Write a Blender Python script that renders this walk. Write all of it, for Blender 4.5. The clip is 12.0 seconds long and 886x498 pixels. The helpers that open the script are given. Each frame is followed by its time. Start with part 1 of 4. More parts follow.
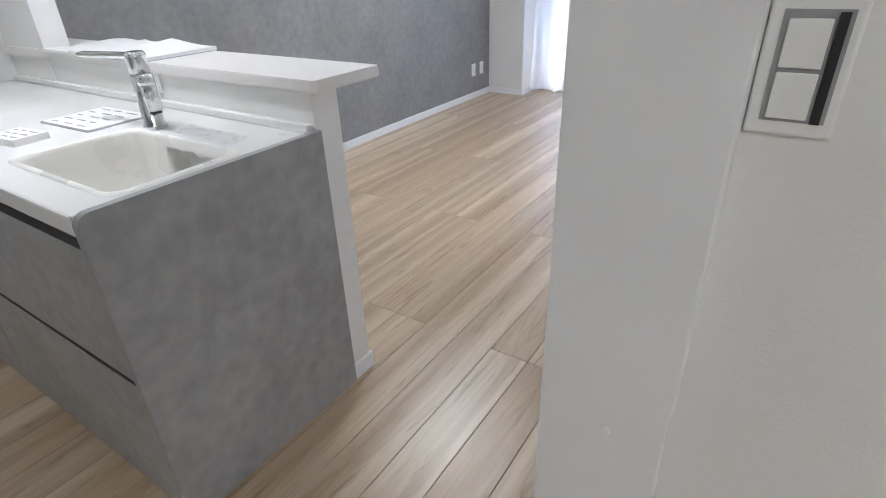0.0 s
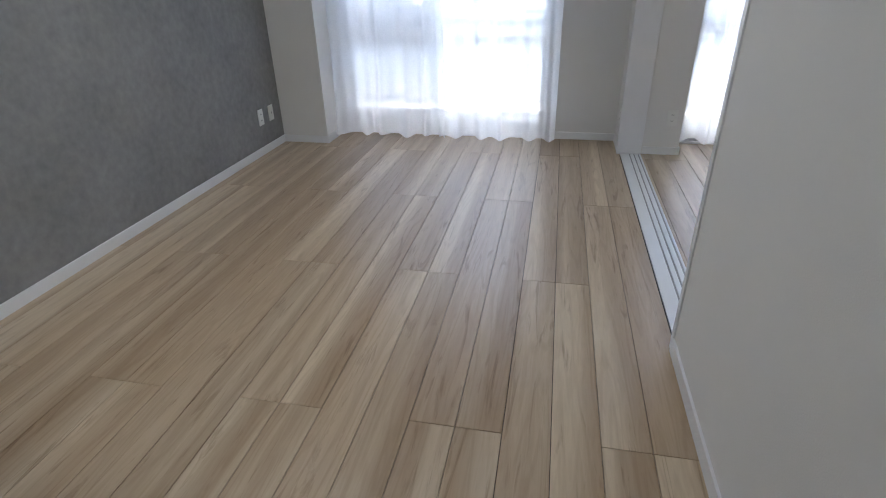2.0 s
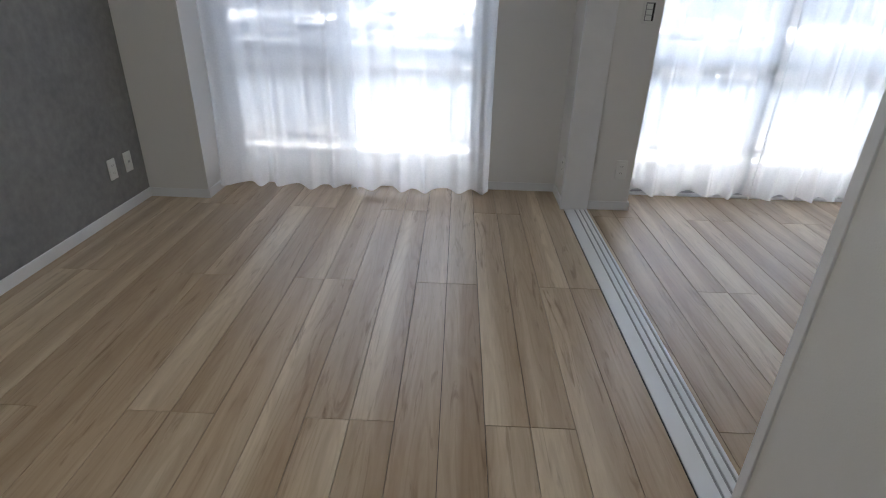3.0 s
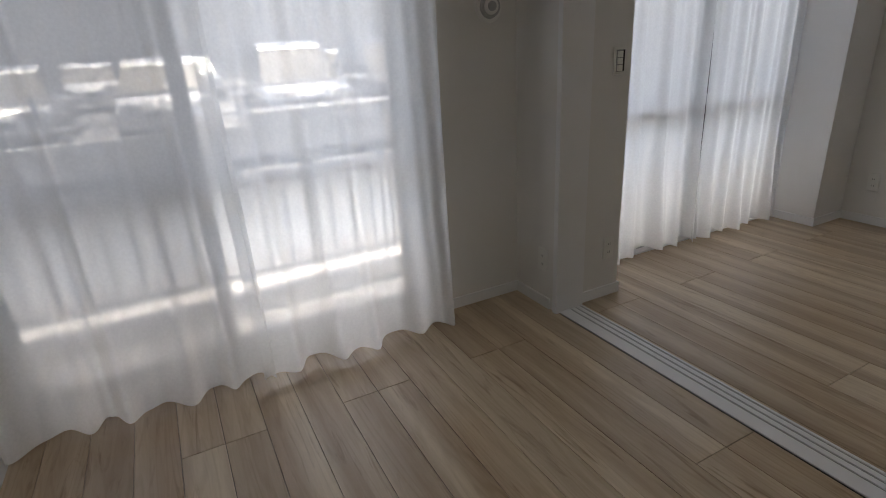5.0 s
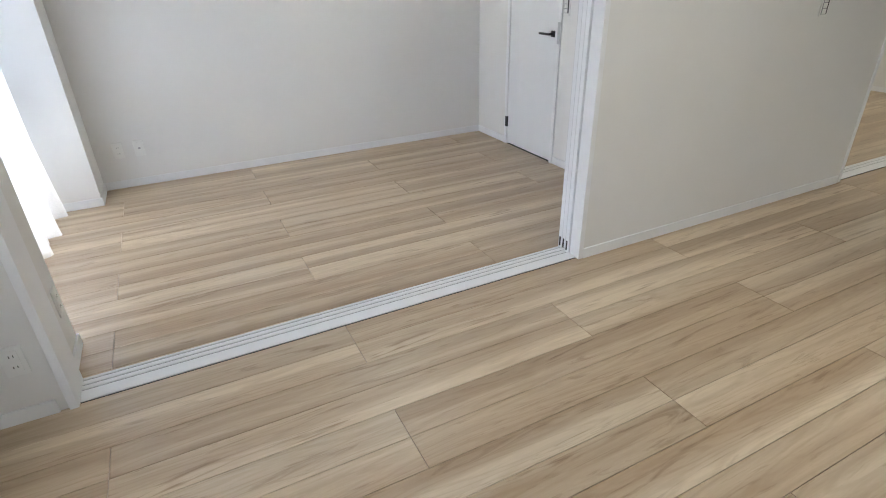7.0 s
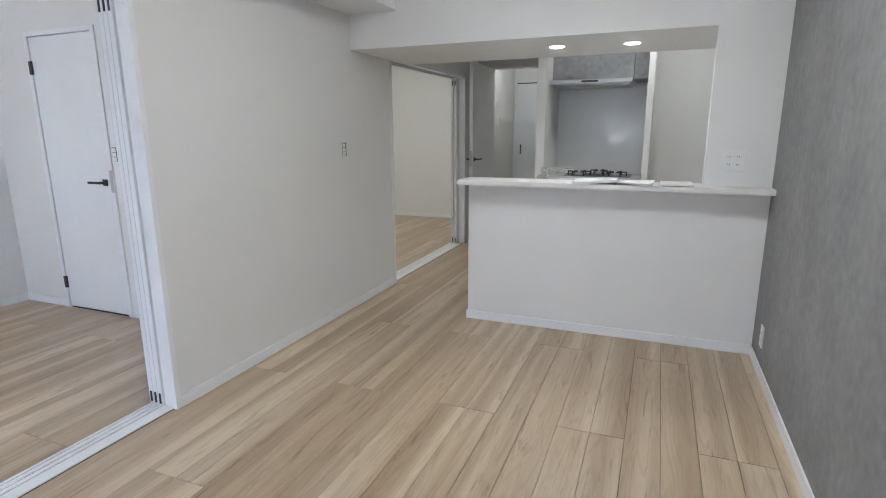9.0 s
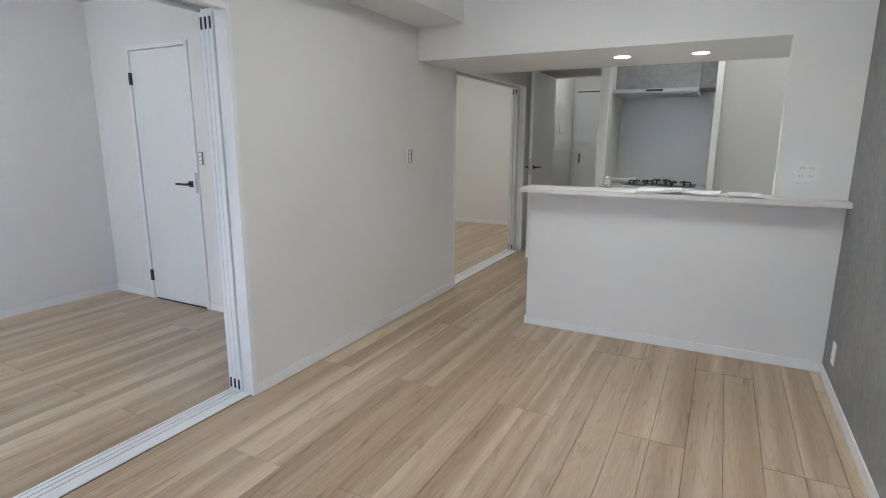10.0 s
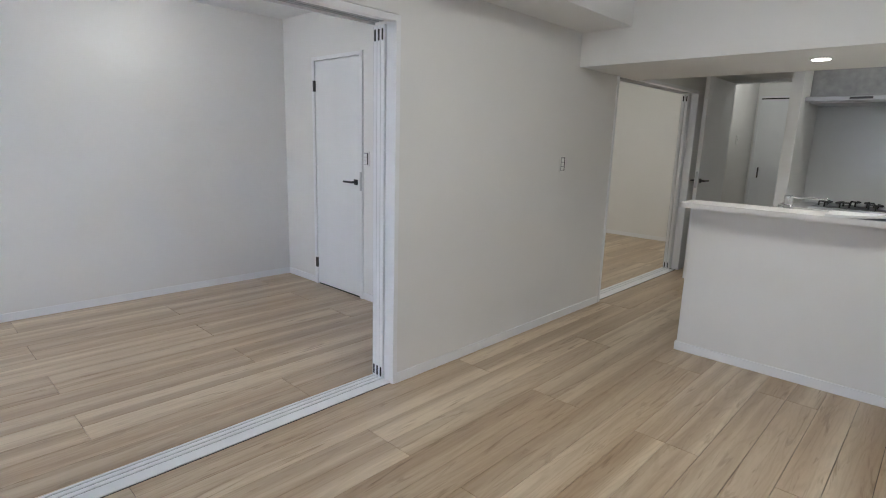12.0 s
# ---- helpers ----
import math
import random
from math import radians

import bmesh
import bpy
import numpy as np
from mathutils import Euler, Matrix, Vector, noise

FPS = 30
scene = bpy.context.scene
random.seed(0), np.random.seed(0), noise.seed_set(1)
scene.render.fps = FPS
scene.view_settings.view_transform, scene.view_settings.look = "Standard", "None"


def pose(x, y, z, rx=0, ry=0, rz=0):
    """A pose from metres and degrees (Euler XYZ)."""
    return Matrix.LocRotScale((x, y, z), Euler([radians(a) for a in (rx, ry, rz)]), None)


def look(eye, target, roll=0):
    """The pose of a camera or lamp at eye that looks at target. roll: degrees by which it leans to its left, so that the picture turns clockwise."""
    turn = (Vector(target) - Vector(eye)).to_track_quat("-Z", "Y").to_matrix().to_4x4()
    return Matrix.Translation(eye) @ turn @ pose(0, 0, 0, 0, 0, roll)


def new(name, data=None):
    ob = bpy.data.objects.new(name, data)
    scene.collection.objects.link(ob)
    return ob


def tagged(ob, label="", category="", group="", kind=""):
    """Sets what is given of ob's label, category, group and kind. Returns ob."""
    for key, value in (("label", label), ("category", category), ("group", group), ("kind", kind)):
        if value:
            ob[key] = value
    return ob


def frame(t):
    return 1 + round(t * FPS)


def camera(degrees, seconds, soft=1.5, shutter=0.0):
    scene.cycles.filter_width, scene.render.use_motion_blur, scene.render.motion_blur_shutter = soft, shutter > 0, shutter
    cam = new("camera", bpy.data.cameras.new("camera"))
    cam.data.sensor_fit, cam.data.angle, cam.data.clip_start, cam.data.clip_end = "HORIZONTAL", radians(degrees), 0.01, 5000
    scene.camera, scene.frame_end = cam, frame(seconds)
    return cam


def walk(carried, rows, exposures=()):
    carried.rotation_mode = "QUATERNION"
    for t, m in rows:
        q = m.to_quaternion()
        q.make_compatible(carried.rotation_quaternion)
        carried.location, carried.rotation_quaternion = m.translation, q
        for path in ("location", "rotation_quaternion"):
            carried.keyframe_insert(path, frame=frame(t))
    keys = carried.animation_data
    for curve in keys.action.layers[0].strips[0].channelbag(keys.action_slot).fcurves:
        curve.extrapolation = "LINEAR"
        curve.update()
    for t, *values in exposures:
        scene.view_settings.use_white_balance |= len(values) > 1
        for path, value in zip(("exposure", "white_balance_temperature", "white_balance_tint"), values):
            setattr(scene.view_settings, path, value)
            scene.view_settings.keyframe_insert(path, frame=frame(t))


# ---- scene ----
cam = camera(79.5, 12.0, soft=1.0)
PATH = [
    (0, (2.819, -1.084, 1.237), (1.922, 0.222, 0.382), -2.1),
    (0.5, (2.498, -0.972, 1.243), (1.772, 0.404, 0.337), -1.8),
    (1, (2.338, -0.733, 1.237), (1.748, 0.719, 0.352), -1.7),
    (1.5, (2.183, -0.391, 1.265), (1.784, 1.135, 0.398), -1.9),
    (2, (2.170, 0.000, 1.243), (1.836, 1.567, 0.400), -1.3),
    (2.5, (2.106, 0.385, 1.245), (1.920, 1.983, 0.438), 0.6),
    (4.5, (1.297, 1.875, 1.264), (1.757, 3.465, 0.557), -1.1),
    (5, (1.104, 2.155, 1.283), (1.863, 3.655, 0.639), -3.3),
    (5.5, (1.011, 2.548, 1.316), (2.221, 3.658, 0.579), -2.6),
    (6, (0.923, 2.875, 1.297), (2.430, 3.522, 0.554), -5.9),
    (6.5, (0.831, 3.179, 1.374), (2.421, 3.032, 0.543), -2.4),
    (7, (0.719, 3.448, 1.390), (2.152, 2.744, 0.559), -1.5),
    (7.5, (0.600, 3.486, 1.374), (1.887, 2.467, 0.636), -0.8),
    (9.5, (0.591, 3.358, 1.300), (1.159, 1.688, 0.941), -0.5),
    (10, (0.611, 3.496, 1.312), (1.424, 1.933, 0.943), 0.2),
    (10.5, (0.563, 3.458, 1.327), (1.675, 2.090, 0.961), 1.0),
    (11, (0.660, 3.438, 1.308), (1.999, 2.293, 0.938), 1.3),
    (11.5, (0.686, 3.426, 1.310), (2.114, 2.399, 0.929), 1.6),
    (12, (0.598, 3.482, 1.319), (1.813, 2.203, 0.959), 1.7),
]
EXPOSURES = [
    (0, 5.17, 5850, 10), (0.5, 4.8, 5850, 9), (1, 4.65, 5900, 8), (1.5, 4.48, 5980, 8), (2, 4.1, 6020, 7), (2.5, 3.9, 6150, 6), (4.5, 2.97, 7050, 10), (5, 2.9, 7200, 9), (5.5, 2.9, 7350, 7),
    (6, 3.6, 7600, 4), (6.5, 4.28, 7250, 3), (7, 4.78, 6550, 5), (7.5, 4.83, 6050, 7), (9.5, 4.78, 6120, 7), (11, 4.5, 6300, 7), (12, 4.5, 6330, 7),
]
walk(cam, [(t, look(e, g, r)) for t, e, g, r in PATH], EXPOSURES)

# ---- world and light ----
world = bpy.data.worlds.new("world")
scene.world = world
world.use_nodes = True
wt = world.node_tree
sky = wt.nodes.new("ShaderNodeTexSky")
sky.sky_type = "NISHITA"
sky.sun_disc = False
sky.sun_elevation, sky.sun_rotation = radians(80), radians(25)
sky.dust_density, sky.air_density, sky.ozone_density = 6.0, 0.6, 0.6
wt.links.new(sky.outputs[0], wt.nodes["Background"].inputs[0])
wt.nodes["Background"].inputs[1].default_value = 0.145
sun = new("sun", bpy.data.lights.new("sun", "SUN"))
sun.data.energy, sun.data.angle, sun.data.color = 1.15, radians(3.0), (1.0, 0.95, 0.88)
# the sun stands high over the car park
SUN_EL, SUN_AZ = radians(80), radians(25)
sun.matrix_world = look((0, 0, 30), (-math.sin(SUN_AZ) * math.cos(SUN_EL), -math.cos(SUN_AZ) * math.cos(SUN_EL), 30 - math.sin(SUN_EL)))


# ---- materials ----
def mat(name, base, rough=0.5, metal=0.0, spec=0.5):
    m = bpy.data.materials.new(name)
    m.use_nodes = True
    b = m.node_tree.nodes["Principled BSDF"]
    b.inputs["Base Color"].default_value = (*base, 1)
    b.inputs["Roughness"].default_value = rough
    b.inputs["Metallic"].default_value = metal
    b.inputs["Specular IOR Level"].default_value = spec
    return m, m.node_tree.nodes, m.node_tree.links, b


def noisy(m_tuple, base, amount=0.06, scale=3.0, bump=0.1, bump_scale=400.0, rough_var=0.08, stretch=(1, 1, 1)):
    """Two scales of variation in colour, fine relief and uneven gloss."""
    m, N, L, b = m_tuple
    tc = N.new("ShaderNodeTexCoord")
    mp = N.new("ShaderNodeMapping")
    mp.inputs["Scale"].default_value = stretch
    L.new(tc.outputs["Object"], mp.inputs["Vector"])
    n1 = N.new("ShaderNodeTexNoise")
    n1.inputs["Scale"].default_value, n1.inputs["Detail"].default_value = scale, 8
    n2 = N.new("ShaderNodeTexNoise")
    n2.inputs["Scale"].default_value, n2.inputs["Detail"].default_value = bump_scale, 3
    L.new(mp.outputs[0], n1.inputs["Vector"])
    L.new(tc.outputs["Object"], n2.inputs["Vector"])
    r = N.new("ShaderNodeValToRGB")
    lo = [max(0, c * (1 - amount)) for c in base]
    hi = [min(1, c * (1 + amount)) for c in base]
    r.color_ramp.elements[0].position, r.color_ramp.elements[1].position = 0.35, 0.65
    r.color_ramp.elements[0].color, r.color_ramp.elements[1].color = (*lo, 1), (*hi, 1)
    L.new(n1.outputs["Fac"], r.inputs[0])
    L.new(r.outputs[0], b.inputs["Base Color"])
    mr = N.new("ShaderNodeMapRange")
    r0 = b.inputs["Roughness"].default_value
    mr.inputs["To Min"].default_value, mr.inputs["To Max"].default_value = max(0.03, r0 - rough_var), min(1, r0 + rough_var)
    L.new(n1.outputs["Fac"], mr.inputs["Value"])
    L.new(mr.outputs[0], b.inputs["Roughness"])
    if bump:
        bp = N.new("ShaderNodeBump")
        bp.inputs["Strength"].default_value, bp.inputs["Distance"].default_value = bump, 0.002
        L.new(n2.outputs["Fac"], bp.inputs["Height"])
        L.new(bp.outputs[0], b.inputs["Normal"])
    return m


def simple(name, base, rough=0.5, metal=0.0, spec=0.5, **k):
    return noisy(mat(name, base, rough, metal, spec), base, **k)


WALLPAPER = simple("white_wallpaper", (0.795, 0.787, 0.772), 0.85, amount=0.015, scale=1.5, bump=0.35, bump_scale=260)
CEILING_PAPER = simple("ceiling_paper", (0.80, 0.80, 0.79), 0.9, amount=0.01, scale=1.5, bump=0.3, bump_scale=220)
TRIM_WHITE = simple("white_trim", (0.84, 0.845, 0.86), 0.38, amount=0.015, scale=6, bump=0.03, bump_scale=120)
DOOR_WHITE = simple("white_door_sheet", (0.82, 0.83, 0.845), 0.45, amount=0.015, scale=4, bump=0.08, bump_scale=160, stretch=(1, 1, 0.1))
PLASTIC = simple("white_plastic", (0.82, 0.82, 0.80), 0.35, amount=0.01, scale=20, bump=0.0)
PLASTIC_GREY = simple("grey_plastic", (0.45, 0.45, 0.46), 0.4, amount=0.03, scale=20, bump=0.0)
SWITCH_GREY = simple("dark_grey_plastic", (0.33, 0.33, 0.34), 0.45, amount=0.03, scale=20, bump=0.0)
BLACK = simple("black_metal", (0.02, 0.02, 0.022), 0.35, amount=0.1, scale=30, bump=0.05)
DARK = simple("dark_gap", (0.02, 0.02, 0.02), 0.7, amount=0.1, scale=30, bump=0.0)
CHROME = simple("chrome", (0.72, 0.73, 0.75), 0.12, 1.0, amount=0.02, scale=12, bump=0.0, rough_var=0.04)
STEEL = simple("brushed_steel", (0.55, 0.56, 0.58), 0.32, 1.0, amount=0.04, scale=10, bump=0.05, stretch=(1, 8, 8))
ALU = simple("aluminium_sash", (0.42, 0.43, 0.45), 0.4, 0.8, amount=0.03, scale=10, bump=0.02)
COUNTER = simple("counter_laminate", (0.74, 0.72, 0.705), 0.5, amount=0.02, scale=9, bump=0.06, bump_scale=200, stretch=(6, 1, 1))
ACRYLIC = simple("white_solid_surface", (0.82, 0.82, 0.81), 0.22, amount=0.01, scale=5, bump=0.0)
SINK = simple("sink_resin", (0.80, 0.79, 0.755), 0.28, amount=0.015, scale=5, bump=0.0)
PAPER = simple("printed_paper", (0.80, 0.80, 0.80), 0.7, amount=0.02, scale=8, bump=0.05)
INK = simple("printed_ink", (0.12, 0.12, 0.14), 0.7, amount=0.1, scale=60, bump=0.0)
PRINT = simple("pale_print", (0.30, 0.31, 0.36), 0.6, amount=0.15, scale=60, bump=0.0)
COVER = simple("manual_cover", (0.36, 0.37, 0.44), 0.45, amount=0.1, scale=20, bump=0.0)
ORANGE = simple("orange_print", (0.75, 0.16, 0.04), 0.6, amount=0.05, scale=40, bump=0.0)
GRANITE = simple("enamel_panel", (0.76, 0.765, 0.765), 0.11, spec=0.4, amount=0.02, scale=3, bump=0.0, rough_var=0.005)
CONCRETE = simple("outdoor_concrete", (0.66, 0.65, 0.63), 0.85, amount=0.15, scale=2.5, bump=0.4, bump_scale=60)
ASPHALT = simple("asphalt", (0.18, 0.18, 0.185), 0.9, amount=0.2, scale=1.2, bump=0.5, bump_scale=90)
TYRE = simple("tyre_rubber", (0.02, 0.02, 0.02), 0.8, amount=0.1, scale=10, bump=0.1)
PARTITION = simple("balcony_rail_paint", (0.36, 0.36, 0.37), 0.5, amount=0.04, scale=5, bump=0.02)
LOT_WALL = simple("lot_wall_block", (0.38, 0.38, 0.37), 0.9, amount=0.15, scale=1.5, bump=0.4, bump_scale=30)


def concrete_sheet(name, lo, hi, rough, streak=(1.0, 1.0, 1.0)):
    """Mottled grey cement-look sheet: clouds, finer blotches and short trowel streaks."""
    m, N, L, b = mat(name, lo, rough)
    tc = N.new("ShaderNodeTexCoord")
    mp = N.new("ShaderNodeMapping")
    mp.inputs["Scale"].default_value = streak
    L.new(tc.outputs["Object"], mp.inputs["Vector"])
    a = N.new("ShaderNodeTexNoise")
    a.inputs["Scale"].default_value, a.inputs["Detail"].default_value, a.inputs["Roughness"].default_value = 3.0, 6, 0.6
    c = N.new("ShaderNodeTexNoise")
    c.inputs["Scale"].default_value, c.inputs["Detail"].default_value = 22.0, 6
    d = N.new("ShaderNodeTexNoise")
    d.inputs["Scale"].default_value, d.inputs["Detail"].default_value = 500.0, 2
    for n in (a, c):
        L.new(mp.outputs[0], n.inputs["Vector"])
    L.new(tc.outputs["Object"], d.inputs["Vector"])
    mix = N.new("ShaderNodeMath")
    mix.operation = "MULTIPLY_ADD"
    mix.inputs[1].default_value = 0.45
    L.new(c.outputs["Fac"], mix.inputs[0])
    half = N.new("ShaderNodeMath")
    half.operation = "MULTIPLY"
    half.inputs[1].default_value = 0.55
    L.new(a.outputs["Fac"], half.inputs[0])
    L.new(half.outputs[0], mix.inputs[2])
    r = N.new("ShaderNodeValToRGB")
    r.color_ramp.elements[0].position, r.color_ramp.elements[1].position = 0.36, 0.66
    r.color_ramp.elements[0].color, r.color_ramp.elements[1].color = (*lo, 1), (*hi, 1)
    L.new(mix.outputs[0], r.inputs[0])
    L.new(r.outputs[0], b.inputs["Base Color"])
    bp = N.new("ShaderNodeBump")
    bp.inputs["Strength"].default_value, bp.inputs["Distance"].default_value = 0.25, 0.002
    L.new(d.outputs["Fac"], bp.inputs["Height"])
    L.new(bp.outputs[0], b.inputs["Normal"])
    return m


GREY_PAPER = concrete_sheet("grey_accent_wallpaper", (0.215, 0.215, 0.22), (0.315, 0.312, 0.312), 0.75)
GREY_PANEL = concrete_sheet("grey_cement_panel", (0.275, 0.278, 0.287), (0.425, 0.422, 0.428), 0.40, (1, 1, 1))


def wood_planks():
    m, N, L, b = mat("oak_flooring", (0.4, 0.3, 0.2), 0.3, spec=0.8)
    tc = N.new("ShaderNodeTexCoord")
    oi = N.new("ShaderNodeObjectInfo")
    off = N.new("ShaderNodeVectorMath")
    off.operation = "MULTIPLY_ADD"
    comb = N.new("ShaderNodeCombineXYZ")
    for i in range(3):
        L.new(oi.outputs["Random"], comb.inputs[i])
    off.inputs[1].default_value = (37.0, 53.0, 11.0)
    L.new(comb.outputs[0], off.inputs[0])
    L.new(tc.outputs["Object"], off.inputs[2])
    mp = N.new("ShaderNodeMapping")
    mp.inputs["Scale"].default_value = (1.0, 0.09, 1.0)
    L.new(off.outputs[0], mp.inputs["Vector"])
    mp2 = N.new("ShaderNodeMapping")
    mp2.inputs["Scale"].default_value = (1.0, 0.022, 1.0)
    L.new(off.outputs[0], mp2.inputs["Vector"])
    broad = N.new("ShaderNodeTexNoise")
    broad.inputs["Scale"].default_value, broad.inputs["Detail"].default_value = 9.0, 1
    broad.inputs["Distortion"].default_value = 0.3
    L.new(mp2.outputs[0], broad.inputs["Vector"])
    grain = N.new("ShaderNodeTexNoise")
    grain.inputs["Scale"].default_value, grain.inputs["Detail"].default_value = 62.0, 8
    grain.inputs["Roughness"].default_value, grain.inputs["Distortion"].default_value = 0.6, 1.0
    dark = N.new("ShaderNodeTexNoise")
    dark.inputs["Scale"].default_value, dark.inputs["Detail"].default_value = 17.0, 6
    dark.inputs["Roughness"].default_value, dark.inputs["Distortion"].default_value = 0.6, 2.0
    for n in (grain, dark):
        L.new(mp.outputs[0], n.inputs["Vector"])
    r1 = N.new("ShaderNodeValToRGB")
    e = r1.color_ramp.elements
    e[0].position, e[0].color = 0.34, (0.432, 0.314, 0.200, 1)
    e[1].position, e[1].color = 0.66, (0.668, 0.550, 0.402, 1)
    k = e.new(0.50)
    k.color = (0.510, 0.390, 0.264, 1)
    k = e.new(0.56)
    k.color = (0.560, 0.441, 0.308, 1)
    L.new(broad.outputs["Fac"], r1.inputs[0])
    r2 = N.new("ShaderNodeValToRGB")
    r2.color_ramp.elements[0].position, r2.color_ramp.elements[1].position = 0.34, 0.60
    r2.color_ramp.elements[0].color, r2.color_ramp.elements[1].color = (0.90, 0.88, 0.85, 1), (1, 1, 1, 1)
    L.new(grain.outputs["Fac"], r2.inputs[0])
    r3 = N.new("ShaderNodeValToRGB")
    r3.color_ramp.elements[0].position, r3.color_ramp.elements[1].position = 0.27, 0.42
    r3.color_ramp.elements[0].color, r3.color_ramp.elements[1].color = (0.56, 0.48, 0.40, 1), (1, 1, 1, 1)
    L.new(dark.outputs["Fac"], r3.inputs[0])
    # arched growth rings, long drawn along the strip
    mp3 = N.new("ShaderNodeMapping")
    mp3.inputs["Scale"].default_value = (1.0, 0.075, 1.0)
    L.new(off.outputs[0], mp3.inputs["Vector"])
    swirl = N.new("ShaderNodeTexNoise")
    swirl.inputs["Scale"].default_value, swirl.inputs["Detail"].default_value = 7.0, 2
    L.new(mp3.outputs[0], swirl.inputs["Vector"])
    bands = N.new("ShaderNodeMath")
    bands.operation = "MULTIPLY"
    bands.inputs[1].default_value = 95.0
    L.new(swirl.outputs["Fac"], bands.inputs[0])
    sine = N.new("ShaderNodeMath")
    sine.operation = "SINE"
    L.new(bands.outputs[0], sine.inputs[0])
    r4 = N.new("ShaderNodeValToRGB")
    r4.color_ramp.elements[0].position, r4.color_ramp.elements[1].position = 0.25, 0.95
    r4.color_ramp.elements[0].color, r4.color_ramp.elements[1].color = (1, 1, 1, 1), (0.925, 0.905, 0.88, 1)
    L.new(sine.outputs[0], r4.inputs[0])
    tone = N.new("ShaderNodeMapRange")
    tone.inputs["To Min"].default_value, tone.inputs["To Max"].default_value = 0.93, 1.06
    L.new(oi.outputs["Random"], tone.inputs["Value"])
    out = r1.outputs[0]
    for other in (r2.outputs[0], r3.outputs[0], r4.outputs[0], tone.outputs[0]):
        mx = N.new("ShaderNodeMix")
        mx.data_type, mx.blend_type = "RGBA", "MULTIPLY"
        mx.inputs["Factor"].default_value = 1.0
        L.new(out, mx.inputs["A"])
        L.new(other, mx.inputs["B"])
        out = mx.outputs["Result"]
    L.new(out, b.inputs["Base Color"])
    mr = N.new("ShaderNodeMapRange")
    mr.inputs["To Min"].default_value, mr.inputs["To Max"].default_value = 0.29, 0.40
    L.new(grain.outputs["Fac"], mr.inputs["Value"])
    L.new(mr.outputs[0], b.inputs["Roughness"])
    bp = N.new("ShaderNodeBump")
    bp.inputs["Strength"].default_value, bp.inputs["Distance"].default_value = 0.12, 0.001
    L.new(grain.outputs["Fac"], bp.inputs["Height"])
    L.new(bp.outputs[0], b.inputs["Normal"])
    return m


WOOD = wood_planks()


def sheer(name, see, tint):
    """Woven sheer cloth: part open weave, part thread that glows with the light behind it."""
    m = bpy.data.materials.new(name)
    m.use_nodes = True
    N, L = m.node_tree.nodes, m.node_tree.links
    N.remove(N["Principled BSDF"])
    tr = N.new("ShaderNodeBsdfTransparent")
    tl = N.new("ShaderNodeBsdfTranslucent")
    df = N.new("ShaderNodeBsdfDiffuse")
    tl.inputs[0].default_value = (*tint, 1)
    df.inputs[0].default_value = (*tint, 1)
    body = N.new("ShaderNodeMixShader")
    body.inputs[0].default_value = 0.12
    L.new(tl.outputs[0], body.inputs[1])
    L.new(df.outputs[0], body.inputs[2])
    tc = N.new("ShaderNodeTexCoord")
    nz = N.new("ShaderNodeTexNoise")
    nz.inputs["Scale"].default_value, nz.inputs["Detail"].default_value = 90.0, 4
    L.new(tc.outputs["Object"], nz.inputs["Vector"])
    mr = N.new("ShaderNodeMapRange")
    mr.inputs["From Min"].default_value, mr.inputs["From Max"].default_value = 0.3, 0.7
    mr.inputs["To Min"].default_value, mr.inputs["To Max"].default_value = 1 - see - 0.03, 1 - see + 0.03
    L.new(nz.outputs["Fac"], mr.inputs["Value"])
    mix = N.new("ShaderNodeMixShader")
    L.new(mr.outputs[0], mix.inputs[0])
    L.new(tr.outputs[0], mix.inputs[1])
    L.new(body.outputs[0], mix.inputs[2])
    L.new(mix.outputs[0], N["Material Output"].inputs[0])
    return m


SHEER = sheer("sheer_cloth", 0.21, (0.93, 0.93, 0.925))


def glass(name, tint=(0.95, 0.97, 0.97), rough=0.02, ior=1.45):
    m = bpy.data.materials.new(name)
    m.use_nodes = True
    N, L = m.node_tree.nodes, m.node_tree.links
    N.remove(N["Principled BSDF"])
    tr, gl = N.new("ShaderNodeBsdfTransparent"), N.new("ShaderNodeBsdfGlossy")
    tr.inputs[0].default_value = (*tint, 1)
    gl.inputs["Roughness"].default_value = rough
    fr = N.new("ShaderNodeFresnel")
    fr.inputs[0].default_value = ior
    mx = N.new("ShaderNodeMixShader")
    L.new(fr.outputs[0], mx.inputs[0])
    L.new(tr.outputs[0], mx.inputs[1])
    L.new(gl.outputs[0], mx.inputs[2])
    L.new(mx.outputs[0], N["Material Output"].inputs[0])
    return m


GLASS = glass("window_glass")
FILM = glass("clear_film", (0.93, 0.935, 0.94), 0.10, 1.30)
FROSTED = sheer("frosted_panel", 0.12, (0.82, 0.83, 0.83))
SCREEN = sheer("insect_screen", 0.66, (0.05, 0.05, 0.055))
CAR_GLASS = simple("car_glass", (0.03, 0.035, 0.04), 0.06, amount=0.05, bump=0.0)


def lamp_glow(name, colour, strength):
    m = bpy.data.materials.new(name)
    m.use_nodes = True
    b = m.node_tree.nodes["Principled BSDF"]
    b.inputs["Base Color"].default_value = (0.8, 0.8, 0.8, 1)
    b.inputs["Emission Color"].default_value = (*colour, 1)
    b.inputs["Emission Strength"].default_value = strength
    return m


